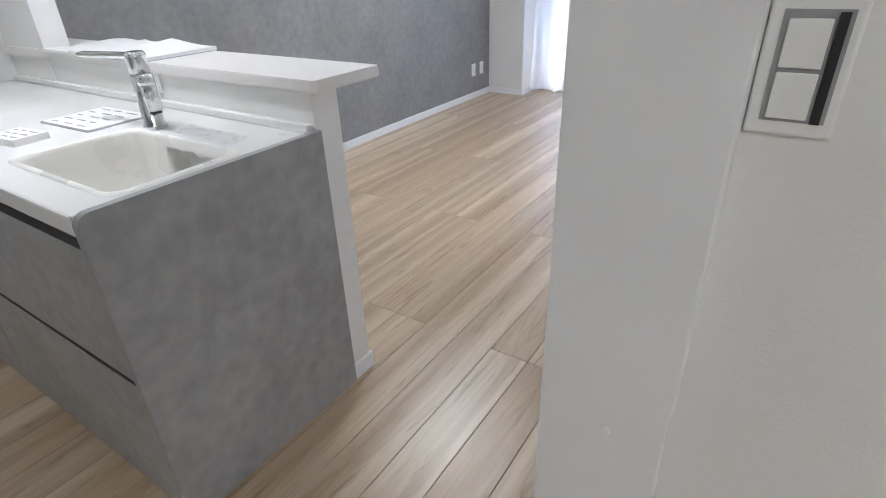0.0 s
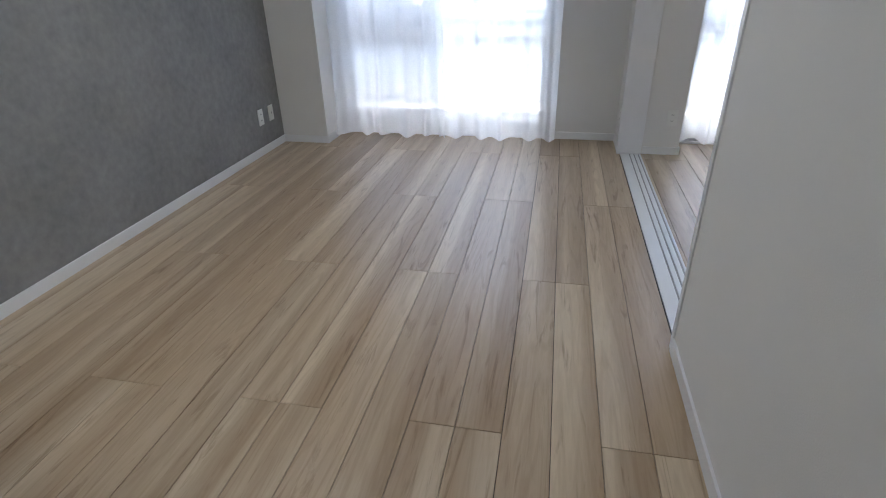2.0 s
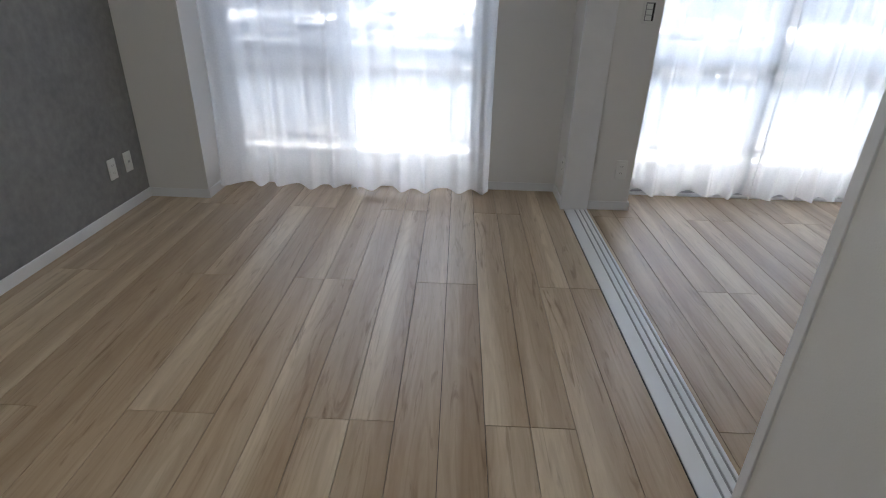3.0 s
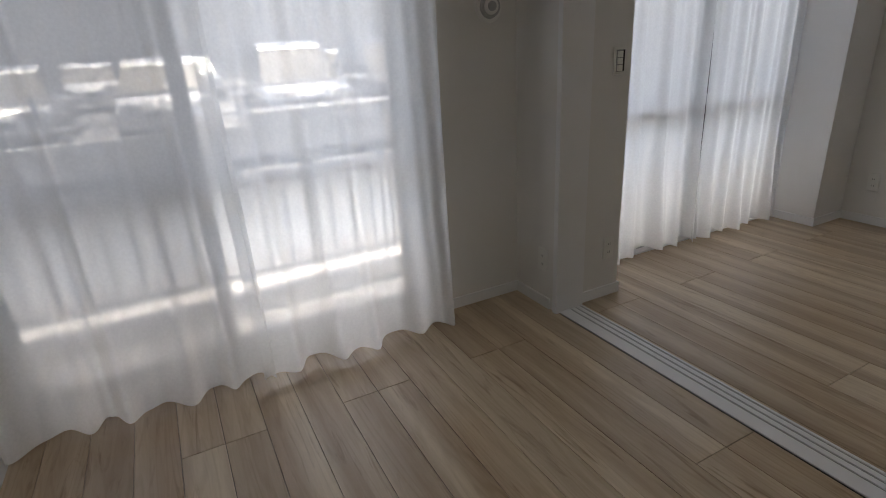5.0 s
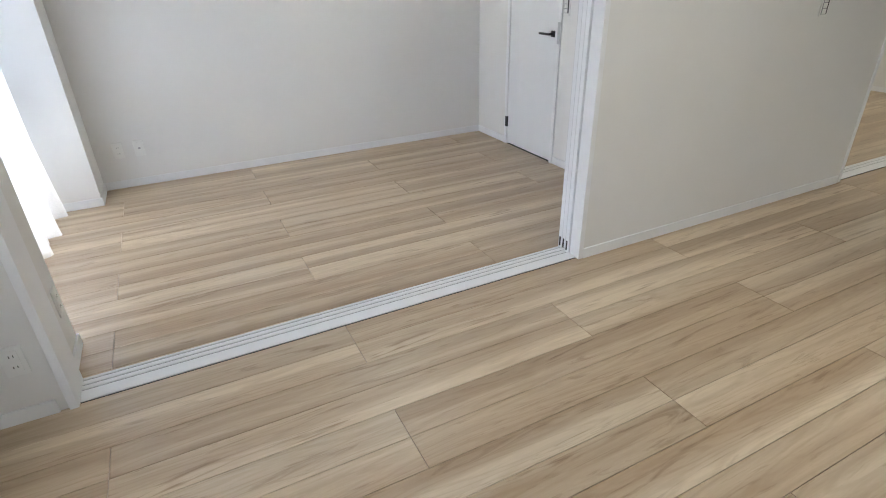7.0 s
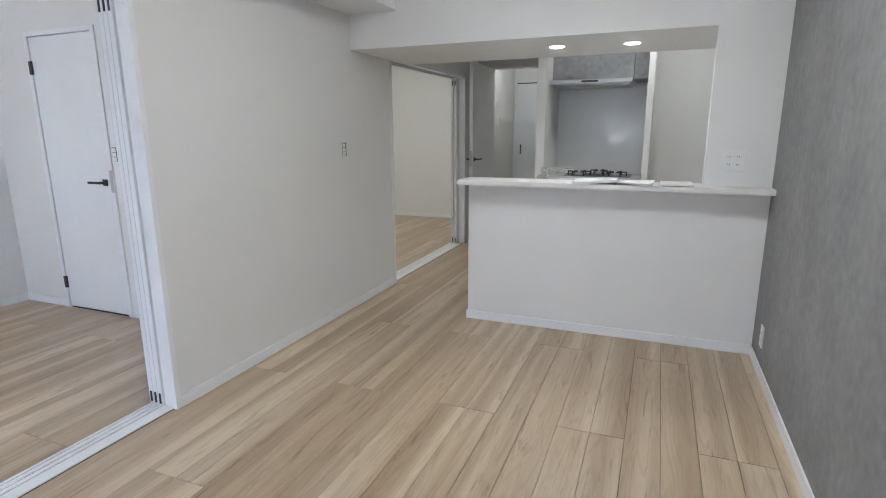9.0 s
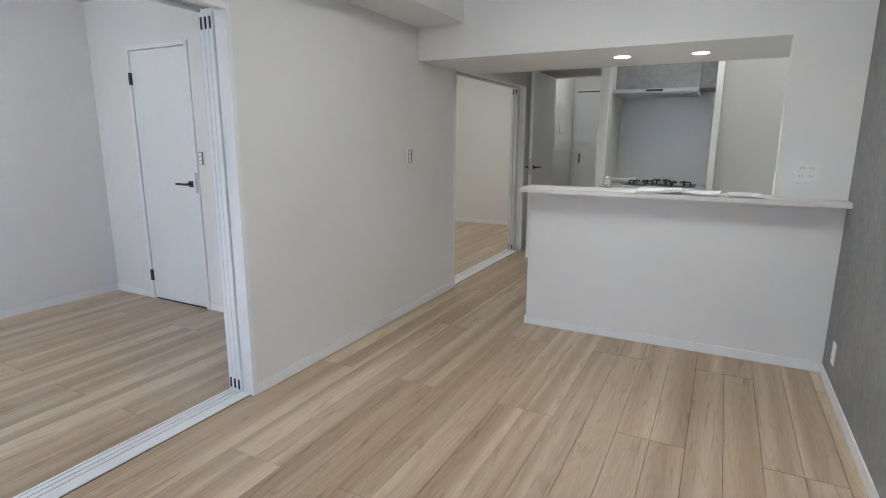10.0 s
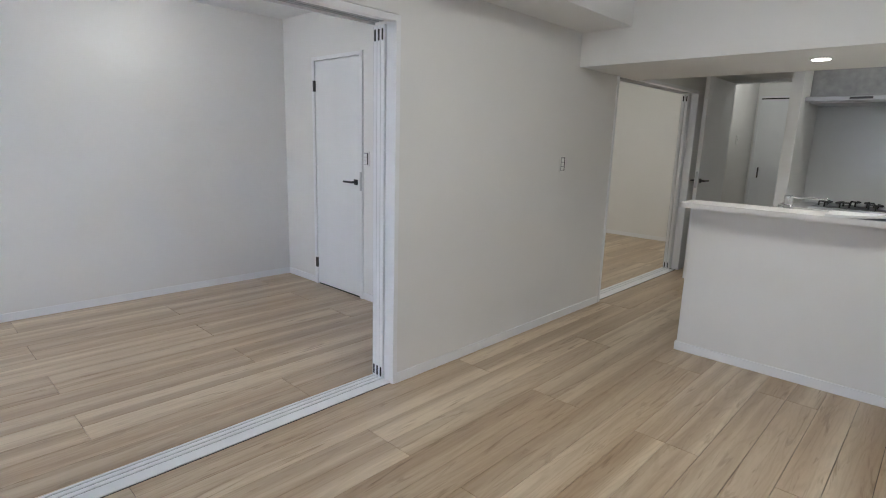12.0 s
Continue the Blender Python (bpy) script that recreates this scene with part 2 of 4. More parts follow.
DOWNLIGHT_GLOW = lamp_glow("downlight_glow", (1.0, 0.97, 0.92), 1.5)
WARM_GLOW = lamp_glow("warm_ceiling_lamp_glow", (1.0, 0.97, 0.91), 1.1)
CEILING_GLOW = lamp_glow("ceiling_lamp_glow", (1.0, 0.98, 0.95), 0.40)
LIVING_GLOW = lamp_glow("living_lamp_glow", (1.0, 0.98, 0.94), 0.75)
# fill light for the added, unseen lamps of hall and kitchen
FILL_GLOW = lamp_glow("fill_lamp_glow", (1.0, 0.98, 0.93), 0.6)


# ---- mesh helpers ----
def box_into(bm, lo, hi):
    v = [bm.verts.new((x, y, z)) for x in (lo[0], hi[0]) for y in (lo[1], hi[1]) for z in (lo[2], hi[2])]
    for q in ((0, 1, 3, 2), (4, 6, 7, 5), (0, 4, 5, 1), (2, 3, 7, 6), (0, 2, 6, 4), (1, 5, 7, 3)):
        bm.faces.new([v[i] for i in q])
    return v


def boxes(*pairs, bevel=0.0, segments=2):
    bm = bmesh.new()
    for lo, hi in pairs:
        box_into(bm, lo, hi)
    if bevel:
        bmesh.ops.bevel(bm, geom=bm.edges[:], offset=bevel, segments=segments, affect="EDGES", profile=0.5)
    return bm


def tube_into(bm, a, b, r, r2=None, n=16, caps=True):
    a, b = Vector(a), Vector(b)
    q = (b - a).to_track_quat("Z", "Y")
    rings = []
    for p, rad in ((a, r), (b, r if r2 is None else r2)):
        rings.append([bm.verts.new(p + q @ Vector((rad * math.cos(2 * math.pi * i / n), rad * math.sin(2 * math.pi * i / n), 0))) for i in range(n)])
    for i in range(n):
        j = (i + 1) % n
        bm.faces.new((rings[0][i], rings[0][j], rings[1][j], rings[1][i]))
    if caps:
        bm.faces.new(rings[0][::-1])
        bm.faces.new(rings[1])


def tubes(*segs, n=16):
    bm = bmesh.new()
    for s in segs:
        tube_into(bm, *s, n=n)
    return bm


def lathe(profile, n=32, at=(0, 0, 0)):
    """A turned shape from rows of (radius, z)."""
    bm = bmesh.new()
    rings = []
    for r, z in profile:
        rings.append([bm.verts.new((at[0] + r * math.cos(2 * math.pi * i / n), at[1] + r * math.sin(2 * math.pi * i / n), at[2] + z)) for i in range(n)])
    for p, q in zip(rings, rings[1:]):
        for i in range(n):
            j = (i + 1) % n
            bm.faces.new((p[i], p[j], q[j], q[i]))
    bm.faces.new(rings[0][::-1])
    bm.faces.new(rings[-1])
    return bm


def finish(bm, name, material, smooth=False):
    bmesh.ops.recalc_face_normals(bm, faces=bm.faces[:])
    me = bpy.data.meshes.new(name)
    bm.to_mesh(me)
    bm.free()
    me.materials.append(material)
    if smooth:
        me.shade_smooth()
    return new(name, me)


def part(name, bm, material, parent, label="", smooth=False):
    ob = finish(bm, name, material, smooth)
    ob.parent = parent
    return tagged(ob, label) if label else ob


def thing(name, at, label, category, group="", kind=""):
    ob = new(name)
    ob.location = at
    ob.empty_display_size = 0.1
    return tagged(ob, label, category, group, kind)


def struct(name, bm, material, label, category):
    return tagged(finish(bm, name, material), label, category, kind="structure")


# ---- the large structure ----
W = 2.654          # living-room face of the east wall
E_IN = 2.814       # bedroom face of the east wall
H_LIV, H_BED = 2.40, 2.34
Y_WIN = 4.35       # inside of the window wall
Y_OUT = 4.52
X_BED = 5.19
Y_BED = 0.826
Y_NOOK = -2.15     # back wall of the kitchen
Y_END = -4.1       # far wall of the back bedroom
BEAM = 1.855
Y_FRONT = -0.035    # living-room face of the beam and the half wall

struct("wall_west", boxes(((-0.15, Y_FRONT, 0), (0, Y_OUT, H_LIV))), GREY_PAPER, "mottled cement-grey accent wallpaper wall of the living room", "wall")
struct("wall_west_kitchen", boxes(((-0.15, Y_NOOK - 0.15, 0), (0, Y_FRONT, H_LIV))), WALLPAPER, "white papered side wall of the kitchen", "wall")
struct("column_west", boxes(((0.0, 3.988, 0), (0.385, Y_OUT, H_LIV)), bevel=0.003), WALLPAPER, "white papered column beside the curtained window", "column")
struct("wall_north", boxes(((2.15, Y_WIN, 0), (2.66, Y_OUT, H_LIV)), ((0.385, Y_WIN, 2.02), (2.15, Y_OUT, H_LIV))), WALLPAPER, "white papered window wall of the living room", "wall")
struct("column_north", boxes(((2.66, 4.036, 0), (3.078, Y_OUT, H_LIV)), bevel=0.003), WALLPAPER, "white papered column between the two windows", "column")
struct("wall_north_bedroom", boxes(((3.078, Y_WIN, 2.02), (4.866, Y_OUT, H_LIV))), WALLPAPER, "white papered lintel above the bedroom window", "wall")
struct("column_north_bedroom", boxes(((4.866, 4.036, 0), (X_BED, Y_OUT, H_LIV)), bevel=0.003), WALLPAPER, "white papered column in the bedroom corner", "column")
struct("wall_east_bedroom", boxes(((X_BED, Y_BED - 0.12, 0), (X_BED + 0.15, Y_OUT, H_LIV))), WALLPAPER, "white papered far wall of the bedroom", "wall")
struct("wall_east", boxes(((W, Y_BED, 0), (2.718, 1.675, H_LIV)), ((W, -0.62, 0), (E_IN, Y_BED, H_LIV)), ((W, 1.675, 1.905), (E_IN, 4.036, H_LIV)),
                          ((W, -2.45, 1.892), (E_IN, -0.62, H_LIV)), ((W, -4.6, 0), (E_IN, -2.45, H_LIV))), WALLPAPER, "white papered wall between living room and bedrooms", "wall")
struct("wall_south_bedroom", boxes(((E_IN, Y_BED - 0.12, 0), (4.05, Y_BED, H_LIV)), ((4.69, Y_BED - 0.12, 0), (X_BED, Y_BED, H_LIV)), ((4.05, Y_BED - 0.12, 1.955), (4.69, Y_BED, H_LIV)),
                                  ), WALLPAPER, "white papered bedroom wall with the closet door", "wall")
struct("closet_back", boxes(((E_IN, -0.15, 0), (X_BED + 0.15, -0.05, H_LIV)), ((X_BED, -0.05, 0), (X_BED + 0.15, Y_BED - 0.12, H_LIV))), WALLPAPER, "plain back of the closet", "wall")
struct("wall_back_bedroom_north", boxes(((E_IN, -0.62, 0), (5.4, -0.50, H_LIV))), WALLPAPER, "white textured wallpaper wall beside the sliding door", "wall")
struct("wall_back_bedroom", boxes(((E_IN, Y_END - 0.15, 0), (5.4, Y_END, H_LIV)), ((5.25, Y_END, 0), (5.4, -0.62, H_LIV))), WALLPAPER, "white papered far wall of the back bedroom", "wall")
# kitchen back wall, the two posts beside the stove and the hall
struct("wall_south_kitchen", boxes(((-0.15, Y_NOOK - 0.15, 0), (1.66, Y_NOOK, H_LIV))), WALLPAPER, "white papered back wall of the kitchen", "wall")
struct("post_stove", boxes(((1.56, Y_NOOK, 0), (1.64, -1.48, H_LIV)), bevel=0.002), WALLPAPER, "white papered wall end beside the stove", "wall")
struct("post_fridge", boxes(((0.675, Y_NOOK, 0), (0.725, -1.48, H_LIV)), bevel=0.002), WALLPAPER, "white papered wall end beside the fridge space", "wall")
struct("wall_hall", boxes(((1.58, -2.97, 0), (1.70, Y_NOOK, H_LIV)), ((1.70, -2.97, 0), (1.78, -2.87, H_LIV)), ((1.78, -2.97, 2.02), (2.50, -2.87, H_LIV)), ((2.50, -2.97, 0), (W, -2.87, H_LIV)),
                          ((1.60, -4.75, 0), (1.70, -2.97, H_LIV)), ((1.60, -4.75, 0), (W, -4.6, H_LIV))), WALLPAPER, "white papered walls of the hall", "wall")
# the dropped beam over the kitchen counter with the wing wall
struct("beam_kitchen", boxes(((0.0, -0.98, BEAM), (W, Y_FRONT, H_LIV))), WALLPAPER, "white papered dropped beam over the kitchen counter", "beam")
struct("wall_wing", boxes(((0.0, -0.13, 0.0), (0.345, Y_FRONT - 0.001, BEAM))), WALLPAPER, "white papered wing wall with an outlet above the counter", "wall")
struct("soffit_living", boxes(((2.29, Y_FRONT, 2.085), (W, Y_WIN, H_LIV))), CEILING_PAPER, "white papered dropped ceiling along the wall", "ceiling")
struct("ceiling", boxes(((-0.15, -4.75, H_LIV), (W, Y_OUT, H_LIV + 0.15))), CEILING_PAPER, "white papered living room ceiling", "ceiling")
struct("ceiling_bedroom", boxes(((E_IN, Y_BED, H_BED), (X_BED, Y_WIN, H_BED + 0.05)), ((W, Y_END, H_LIV), (X_BED + 0.15, Y_OUT, H_LIV + 0.15))), CEILING_PAPER, "white papered bedroom ceiling", "ceiling")


def baseboard(name, runs, label="white baseboard along the wall foot"):
    """runs: straight pieces (x0, y0, x1, y1) of the foot of a wall with the side it stands out to."""
    bm = bmesh.new()
    for lo, hi in runs:
        b2 = boxes(((lo[0], lo[1], 0.001), (hi[0], hi[1], 0.052)), ((lo[0], lo[1], 0.052), (hi[0], hi[1], 0.058)))
        me = bpy.data.meshes.new("tmp")
        b2.to_mesh(me)
        b2.free()
        bm.from_mesh(me)
        bpy.data.meshes.remove(me)
    return struct(name, bm, TRIM_WHITE, label, "baseboard")


B = 0.009
baseboard("baseboard_west", [((0, Y_FRONT + B), (B, 3.988 - B))])
baseboard("baseboard_column_west", [((0, 3.988 - B), (0.385 + B, 3.988)), ((0.385, 3.988), (0.385 + B, Y_WIN + 0.03))])
baseboard("baseboard_north", [((2.15, Y_WIN - B), (2.66 - B, Y_WIN))])
baseboard("baseboard_nib", [((2.66 - B, 4.066), (2.66, Y_WIN))])
baseboard("baseboard_stub", [((2.83, 4.036 - B), (3.078 + B, 4.036)), ((3.078, 4.036), (3.078 + B, Y_WIN + 0.03))])
baseboard("baseboard_east", [((W - B, -0.605), (W, 1.664))])
baseboard("baseboard_bedroom_east", [((X_BED - B, Y_BED), (X_BED, 4.036 - B))])
baseboard("baseboard_bedroom_column", [((4.866 - B, 4.036 - B), (X_BED, 4.036)), ((4.866 - B, 4.036), (4.866, Y_WIN + 0.03))])
baseboard("baseboard_bedroom_south", [((E_IN, Y_BED), (4.015, Y_BED + B)), ((4.725, Y_BED), (X_BED - B, Y_BED + B))])
baseboard("baseboard_back_bedroom", [((E_IN, Y_END), (5.25, Y_END + B))])
baseboard("baseboard_hall", [((1.70, -2.87), (1.74, -2.87 + B)), ((W - B, -4.6), (W, -2.97))])


# ---- floor ----
floor = struct("floor", boxes(((-0.15, -4.75, -0.2), (X_BED + 0.2, Y_OUT, -0.012))), DARK, "pale oak strip flooring in staggered boards", "floor")
PITCH, LENGTH, X0, J1 = 0.2901, 1.8164, 1.219, 1.170


def plank_mesh(w, l):
    """A floor strip with eased long edges, lying with its top at z 0."""
    g, e, t = 0.0010, 0.0008, 0.010
    bm = bmesh.new()
    rings = []
    for x0, x1, y0, y1, z in ((g, w - g, g, l - g, -t), (g, w - g, g, l - g, -e), (g + e, w - g - e, g + e, l - g - e, 0)):
        rings.append([bm.verts.new(p) for p in ((x0, y0, z), (x1, y0, z), (x1, y1, z), (x0, y1, z))])
    for p, q in zip(rings, rings[1:]):
        for i in range(4):
            bm.faces.new((p[i], p[(i + 1) % 4], q[(i + 1) % 4], q[i]))
    bm.faces.new(rings[2])
    bmesh.ops.recalc_face_normals(bm, faces=bm.faces[:])
    me = bpy.data.meshes.new("floor_plank")
    bm.to_mesh(me)
    bm.free()
    me.materials.append(WOOD)
    return me


PLANKS = {}


def lay(x0, x1, y0, y1, edge, phase):
    """Lays paired strips along y over a room; every second pair is shifted by half a board."""
    k0 = math.floor((x0 - edge) / PITCH)
    k1 = math.ceil((x1 - edge) / PITCH)
    for k in range(k0, k1):
        for s in range(2):
            a = max(x0, edge + k * PITCH + s * PITCH / 2)
            b = min(x1, edge + k * PITCH + (s + 1) * PITCH / 2)
            if b - a < 0.012:
                continue
            j = phase + (LENGTH / 2 if k % 2 else 0)
            n0 = math.floor((y0 - j) / LENGTH)
            for n in range(n0, n0 + 9):
                c, d = max(y0, j + n * LENGTH), min(y1, j + (n + 1) * LENGTH)
                if d - c < 0.02:
                    continue
                key = (round(b - a, 4), round(d - c, 4))
                if key not in PLANKS:
                    PLANKS[key] = plank_mesh(*key)
                ob = new("floor_plank", PLANKS[key])
                ob.parent = floor
                ob.location = (a, c, 0)


# ---- windows ----
def sash_window(name, x0, x1, mid, label, screen=False):
    """A two-leaf sliding sash with a rail at hip height, in the depth of the outer wall."""
    win = thing(name, (x0, 4.44, 0), label, "window", kind="structure")
    w, z0, z1 = x1 - x0, 0.03, 2.02
    part("window_frame", boxes(((0, -0.05, 0.0), (0.04, 0.06, z1)), ((w - 0.04, -0.05, 0), (w, 0.06, z1)), ((0.04, -0.05, z1 - 0.04), (w - 0.04, 0.06, z1)), ((0.04, -0.05, 0.0), (w - 0.04, 0.06, z0))), ALU, win)
    m = mid - x0
    for a, b, y in ((0.04, m + 0.03, 0.0), (m - 0.03, w - 0.04, 0.034)):
        part("sash", boxes(((a, y, z0), (a + 0.055, y + 0.03, z1 - 0.04)), ((b - 0.055, y, z0), (b, y + 0.03, z1 - 0.04)), ((a + 0.055, y, z0), (b - 0.055, y + 0.03, z0 + 0.07)),
                           ((a + 0.055, y, z1 - 0.09), (b - 0.055, y + 0.03, z1 - 0.04)), ((a + 0.055, y, 0.84), (b - 0.055, y + 0.03, 0.90))), ALU, win)
        for p, q in ((z0 + 0.07, 0.84), (0.90, z1 - 0.09)):
            ob = part("pane", boxes(((a + 0.056, y + 0.012, p), (b - 0.056, y + 0.017, q))), GLASS, win)
            ob.visible_shadow = False
    if screen:
        part("insect_screen", boxes(((0.045, 0.066, z0), (m + 0.03, 0.069, z1 - 0.04))), SCREEN, win, "grey insect screen mesh").visible_shadow = False
    part("window_lock", boxes(((m - 0.02, -0.025, 0.93), (m + 0.02, 0.0, 0.99)), bevel=0.004), ALU, win)
    return win


sash_window("window_1", 0.385, 2.15, 1.20, "aluminium sliding balcony window behind sheer curtains in the living room", screen=True)
sash_window("window_2", 3.078, 4.866, 3.98, "aluminium sliding balcony window behind sheer curtains in the bedroom")
struct("window_1_sill", boxes(((0.385, Y_WIN - 0.01, 0.0), (2.15, 4.39, 0.012)), bevel=0.002), TRIM_WHITE, "white sill board under the balcony window", "sill")
struct("window_2_sill", boxes(((3.078, Y_WIN - 0.01, 0.0), (4.866, 4.39, 0.012)), bevel=0.002), TRIM_WHITE, "white sill board under the balcony window", "sill")


# ---- curtains ----
def curtain(x0, x1, y, folds, seed, label, rail_z=2.08, z_low=0.030):
    """One sheer panel: gathered folds that loosen and wander towards the hem, with a doubled hem band."""
    rng = random.Random(seed)
    ph = [rng.uniform(0, 6.28) for _ in range(6)]
    panel = thing("sheer_curtain", (x0, y, 0), label, "curtain", "sheer curtains")
    w, nx, hem = x1 - x0, folds * 20, 0.105

    def at(u, z, off=0.0):
        low = max(0.0, 1 - z / rail_z)
        f = 2 * math.pi * folds * (u + 0.016 * math.sin(2 * u * 6.28 + ph[0]))
        swell = math.sin(f + ph[1]) + 0.35 * math.sin(2 * f + ph[2])
        d = (0.010 + 0.012 * low + 0.016 * max(0.0, low - 0.7)) * swell + (0.004 + 0.020 * low) * math.sin(f * 0.45 + ph[3]) + 0.002 * math.sin(f * 3.1 + ph[4] + 2 * z)
        d -= 0.030 * max(0.0, low - 0.75) * 4 * (0.5 + 0.5 * math.sin(f * 0.5 + ph[2]))
        x = u * w + 0.014 * low * math.sin(f * 0.5 + ph[4]) + 0.010 * math.sin(z * 2.2 + ph[5]) * low
        return (x, d - 0.012 * low + off, z)

    def sheet(rows, off):
        bm = bmesh.new()
        grid = []
        for zf in rows:
            line = []
            for i in range(nx + 1):
                u = i / nx
                f = 2 * math.pi * folds * (u + 0.016 * math.sin(2 * u * 6.28 + ph[0]))
                dip = z_low + (0.008 + 0.008 * math.sin(f * 0.53 + ph[4])) * math.sin(f + ph[1]) + 0.005 * math.sin(f * 0.37 + ph[3])
                line.append(bm.verts.new(at(u, dip + zf, off)))
            grid.append(line)
        for p, q in zip(grid, grid[1:]):
            for i in range(nx):
                bm.faces.new((p[i], p[i + 1], q[i + 1], q[i]))
        return bm

    part("curtain_cloth", sheet([0.0, hem * 0.5, hem] + [hem + 0.125 * k for k in range(1, 16)], 0.0), SHEER, panel, smooth=True)
    part("curtain_hem", sheet([0.0, hem * 0.5, hem], -0.0022), SHEER, panel, "doubled hem band of the sheer curtain", smooth=True)
    return panel


curtain(0.400, 1.300, 4.235, 5, 3, "white sheer curtain panel drawn across the balcony window")
curtain(1.250, 2.19, 4.225, 5, 8, "white sheer curtain panel with wavy hem touching the floor")
curtain(3.10, 4.00, 4.330, 5, 12, "white sheer bedroom curtain panel drawn across the window")
curtain(3.96, 4.83, 4.320, 6, 21, "white sheer bedroom curtain panel gathered in soft folds")


def curtain_rail(x0, x1, y):
    r = thing("curtain_rail", (x0, y, 2.09), "white metal curtain rail above the window", "curtain rail", "curtain rails")
    part("rail", boxes(((0, -0.012, 0), (x1 - x0, 0.012, 0.022)), bevel=0.003), TRIM_WHITE, r)
    for k in range(3):
        part("bracket", boxes((((x1 - x0) * (0.1 + 0.4 * k) - 0.01, -0.008, 0.022), ((x1 - x0) * (0.1 + 0.4 * k) + 0.01, Y_WIN - y, 0.034))), TRIM_WHITE, r)


curtain_rail(0.39, 2.21, 4.245)
curtain_rail(3.085, 4.86, 4.320)


# ---- sliding doors to the bedrooms ----
def track(name, x0, x1, y0, y1, grooves, label):
    """A white floor sill with sunk running grooves."""
    t = thing(name, (x0, y0, 0), label, "door track", kind="structure")
    edges = [0.0]
    for g in grooves:
        edges += [g - 0.0042, g + 0.0042]
    edges.append(x1 - x0)
    part("track_base", boxes(((0, 0, 0.0005), (x1 - x0, y1 - y0, 0.002))), SWITCH_GREY, t)
    for a, b in zip(edges[::2], edges[1::2]):
        part("track_strip", boxes(((a, 0, 0.002), (b, y1 - y0, 0.007)), bevel=0.0012, segments=1), TRIM_WHITE, t)
    return t


track("sliding_track", 2.672, 2.818, 1.655, 4.006, (0.068, 0.099, 0.130), "white floor track with three grooves under the sliding door")
track("sliding_track_back", 2.672, 2.812, -2.38, -0.655, (0.074, 0.108), "white floor track with two grooves under the back sliding door")


def door_casing(name, y_near, y_far, top, near_sign, label, near_width=0.068, far_width=0.166):
    """Jambs and head of a wide opening in the east wall."""
    c = thing(name, (W, y_near, 0), label, "door frame", kind="structure")
    s = near_sign
    L_ = abs(y_far - y_near)
    part("jamb", boxes(((-0.006, min(0, s * 0.03), 0), (near_width, max(0, s * 0.03), top + 0.03)), bevel=0.002), TRIM_WHITE, c)
    part("jamb", boxes(((-0.006, min(s * L_, s * (L_ - 0.03)), 0), (far_width, max(s * L_, s * (L_ - 0.03)), top + 0.03)), bevel=0.002), TRIM_WHITE, c)
    part("head", boxes(((-0.006, min(s * 0.03, s * (L_ - 0.03)), top), (0.04, max(s * 0.03, s * (L_ - 0.03)), top + 0.03)), bevel=0.002), TRIM_WHITE, c)
    part("head", boxes(((0.155, min(s * 0.03, s * (L_ - 0.03)), top), (0.166, max(s * 0.03, s * (L_ - 0.03)), top + 0.03))), TRIM_WHITE, c)
    for g in (0.045, 0.085, 0.125):
        part("head_rail", boxes(((g, min(s * 0.03, s * (L_ - 0.03)), top + 0.012), (g + 0.028, max(s * 0.03, s * (L_ - 0.03)), top + 0.03))), ALU, c)
    return c


door_casing("door_frame_bedroom", 1.662, 4.036, 1.870, 1, "white casing of the wide sliding door opening")
back_casing = door_casing("door_frame_back_bedroom", -2.45, -0.62, 1.862, 1, "white casing of the back sliding door opening", far_width=0.130)

part("bumper", tubes(((0.071, 1.801, 0.787), (0.071, 1.795, 0.787), 0.006, 0.004), n=12), PLASTIC, back_casing, "small round white door bumper")


def sliding_panel(x, y_edge, width, top, label, group, toward=-1):
    """One flush door panel pushed open; its free edge shows a black roller cover above and below."""
    p = thing("sliding_door_panel", (x, y_edge, 0.008), label, "sliding door", group)
    a, b = sorted((0.0, toward * width))
    part("panel", boxes(((0, a, 0), (0.027, b, top - 0.012)), bevel=0.002), DOOR_WHITE, p)
    e = 0.0
    lo, hi = sorted((e + toward * 0.018, e - toward * 0.004))
    for z in (0.012, top - 0.085):
        part("roller_cover", boxes(((0.008, lo, z), (0.019, hi, z + 0.055)), bevel=0.003), BLACK, p, "black plastic roller cover")
    part("edge_strip", boxes(((0.027, min(a, b) + 0.002, 0.002), (0.0295, max(a, b) - 0.002, top - 0.016))), PLASTIC_GREY, p)
    return p


for i, yy in enumerate((1.702, 1.700, 1.698)):
    sliding_panel(2.7265 + 0.0312 * i, yy, 0.83, 1.870, "white flush sliding door panel pushed open in a stack", "stacked sliding panels")
for i in range(2):
    sliding_panel(2.728 + 0.034 * i, -2.36, 0.085, 1.862, "white flush sliding door panel stacked at the opening's end", "stacked back panels", toward=-1)


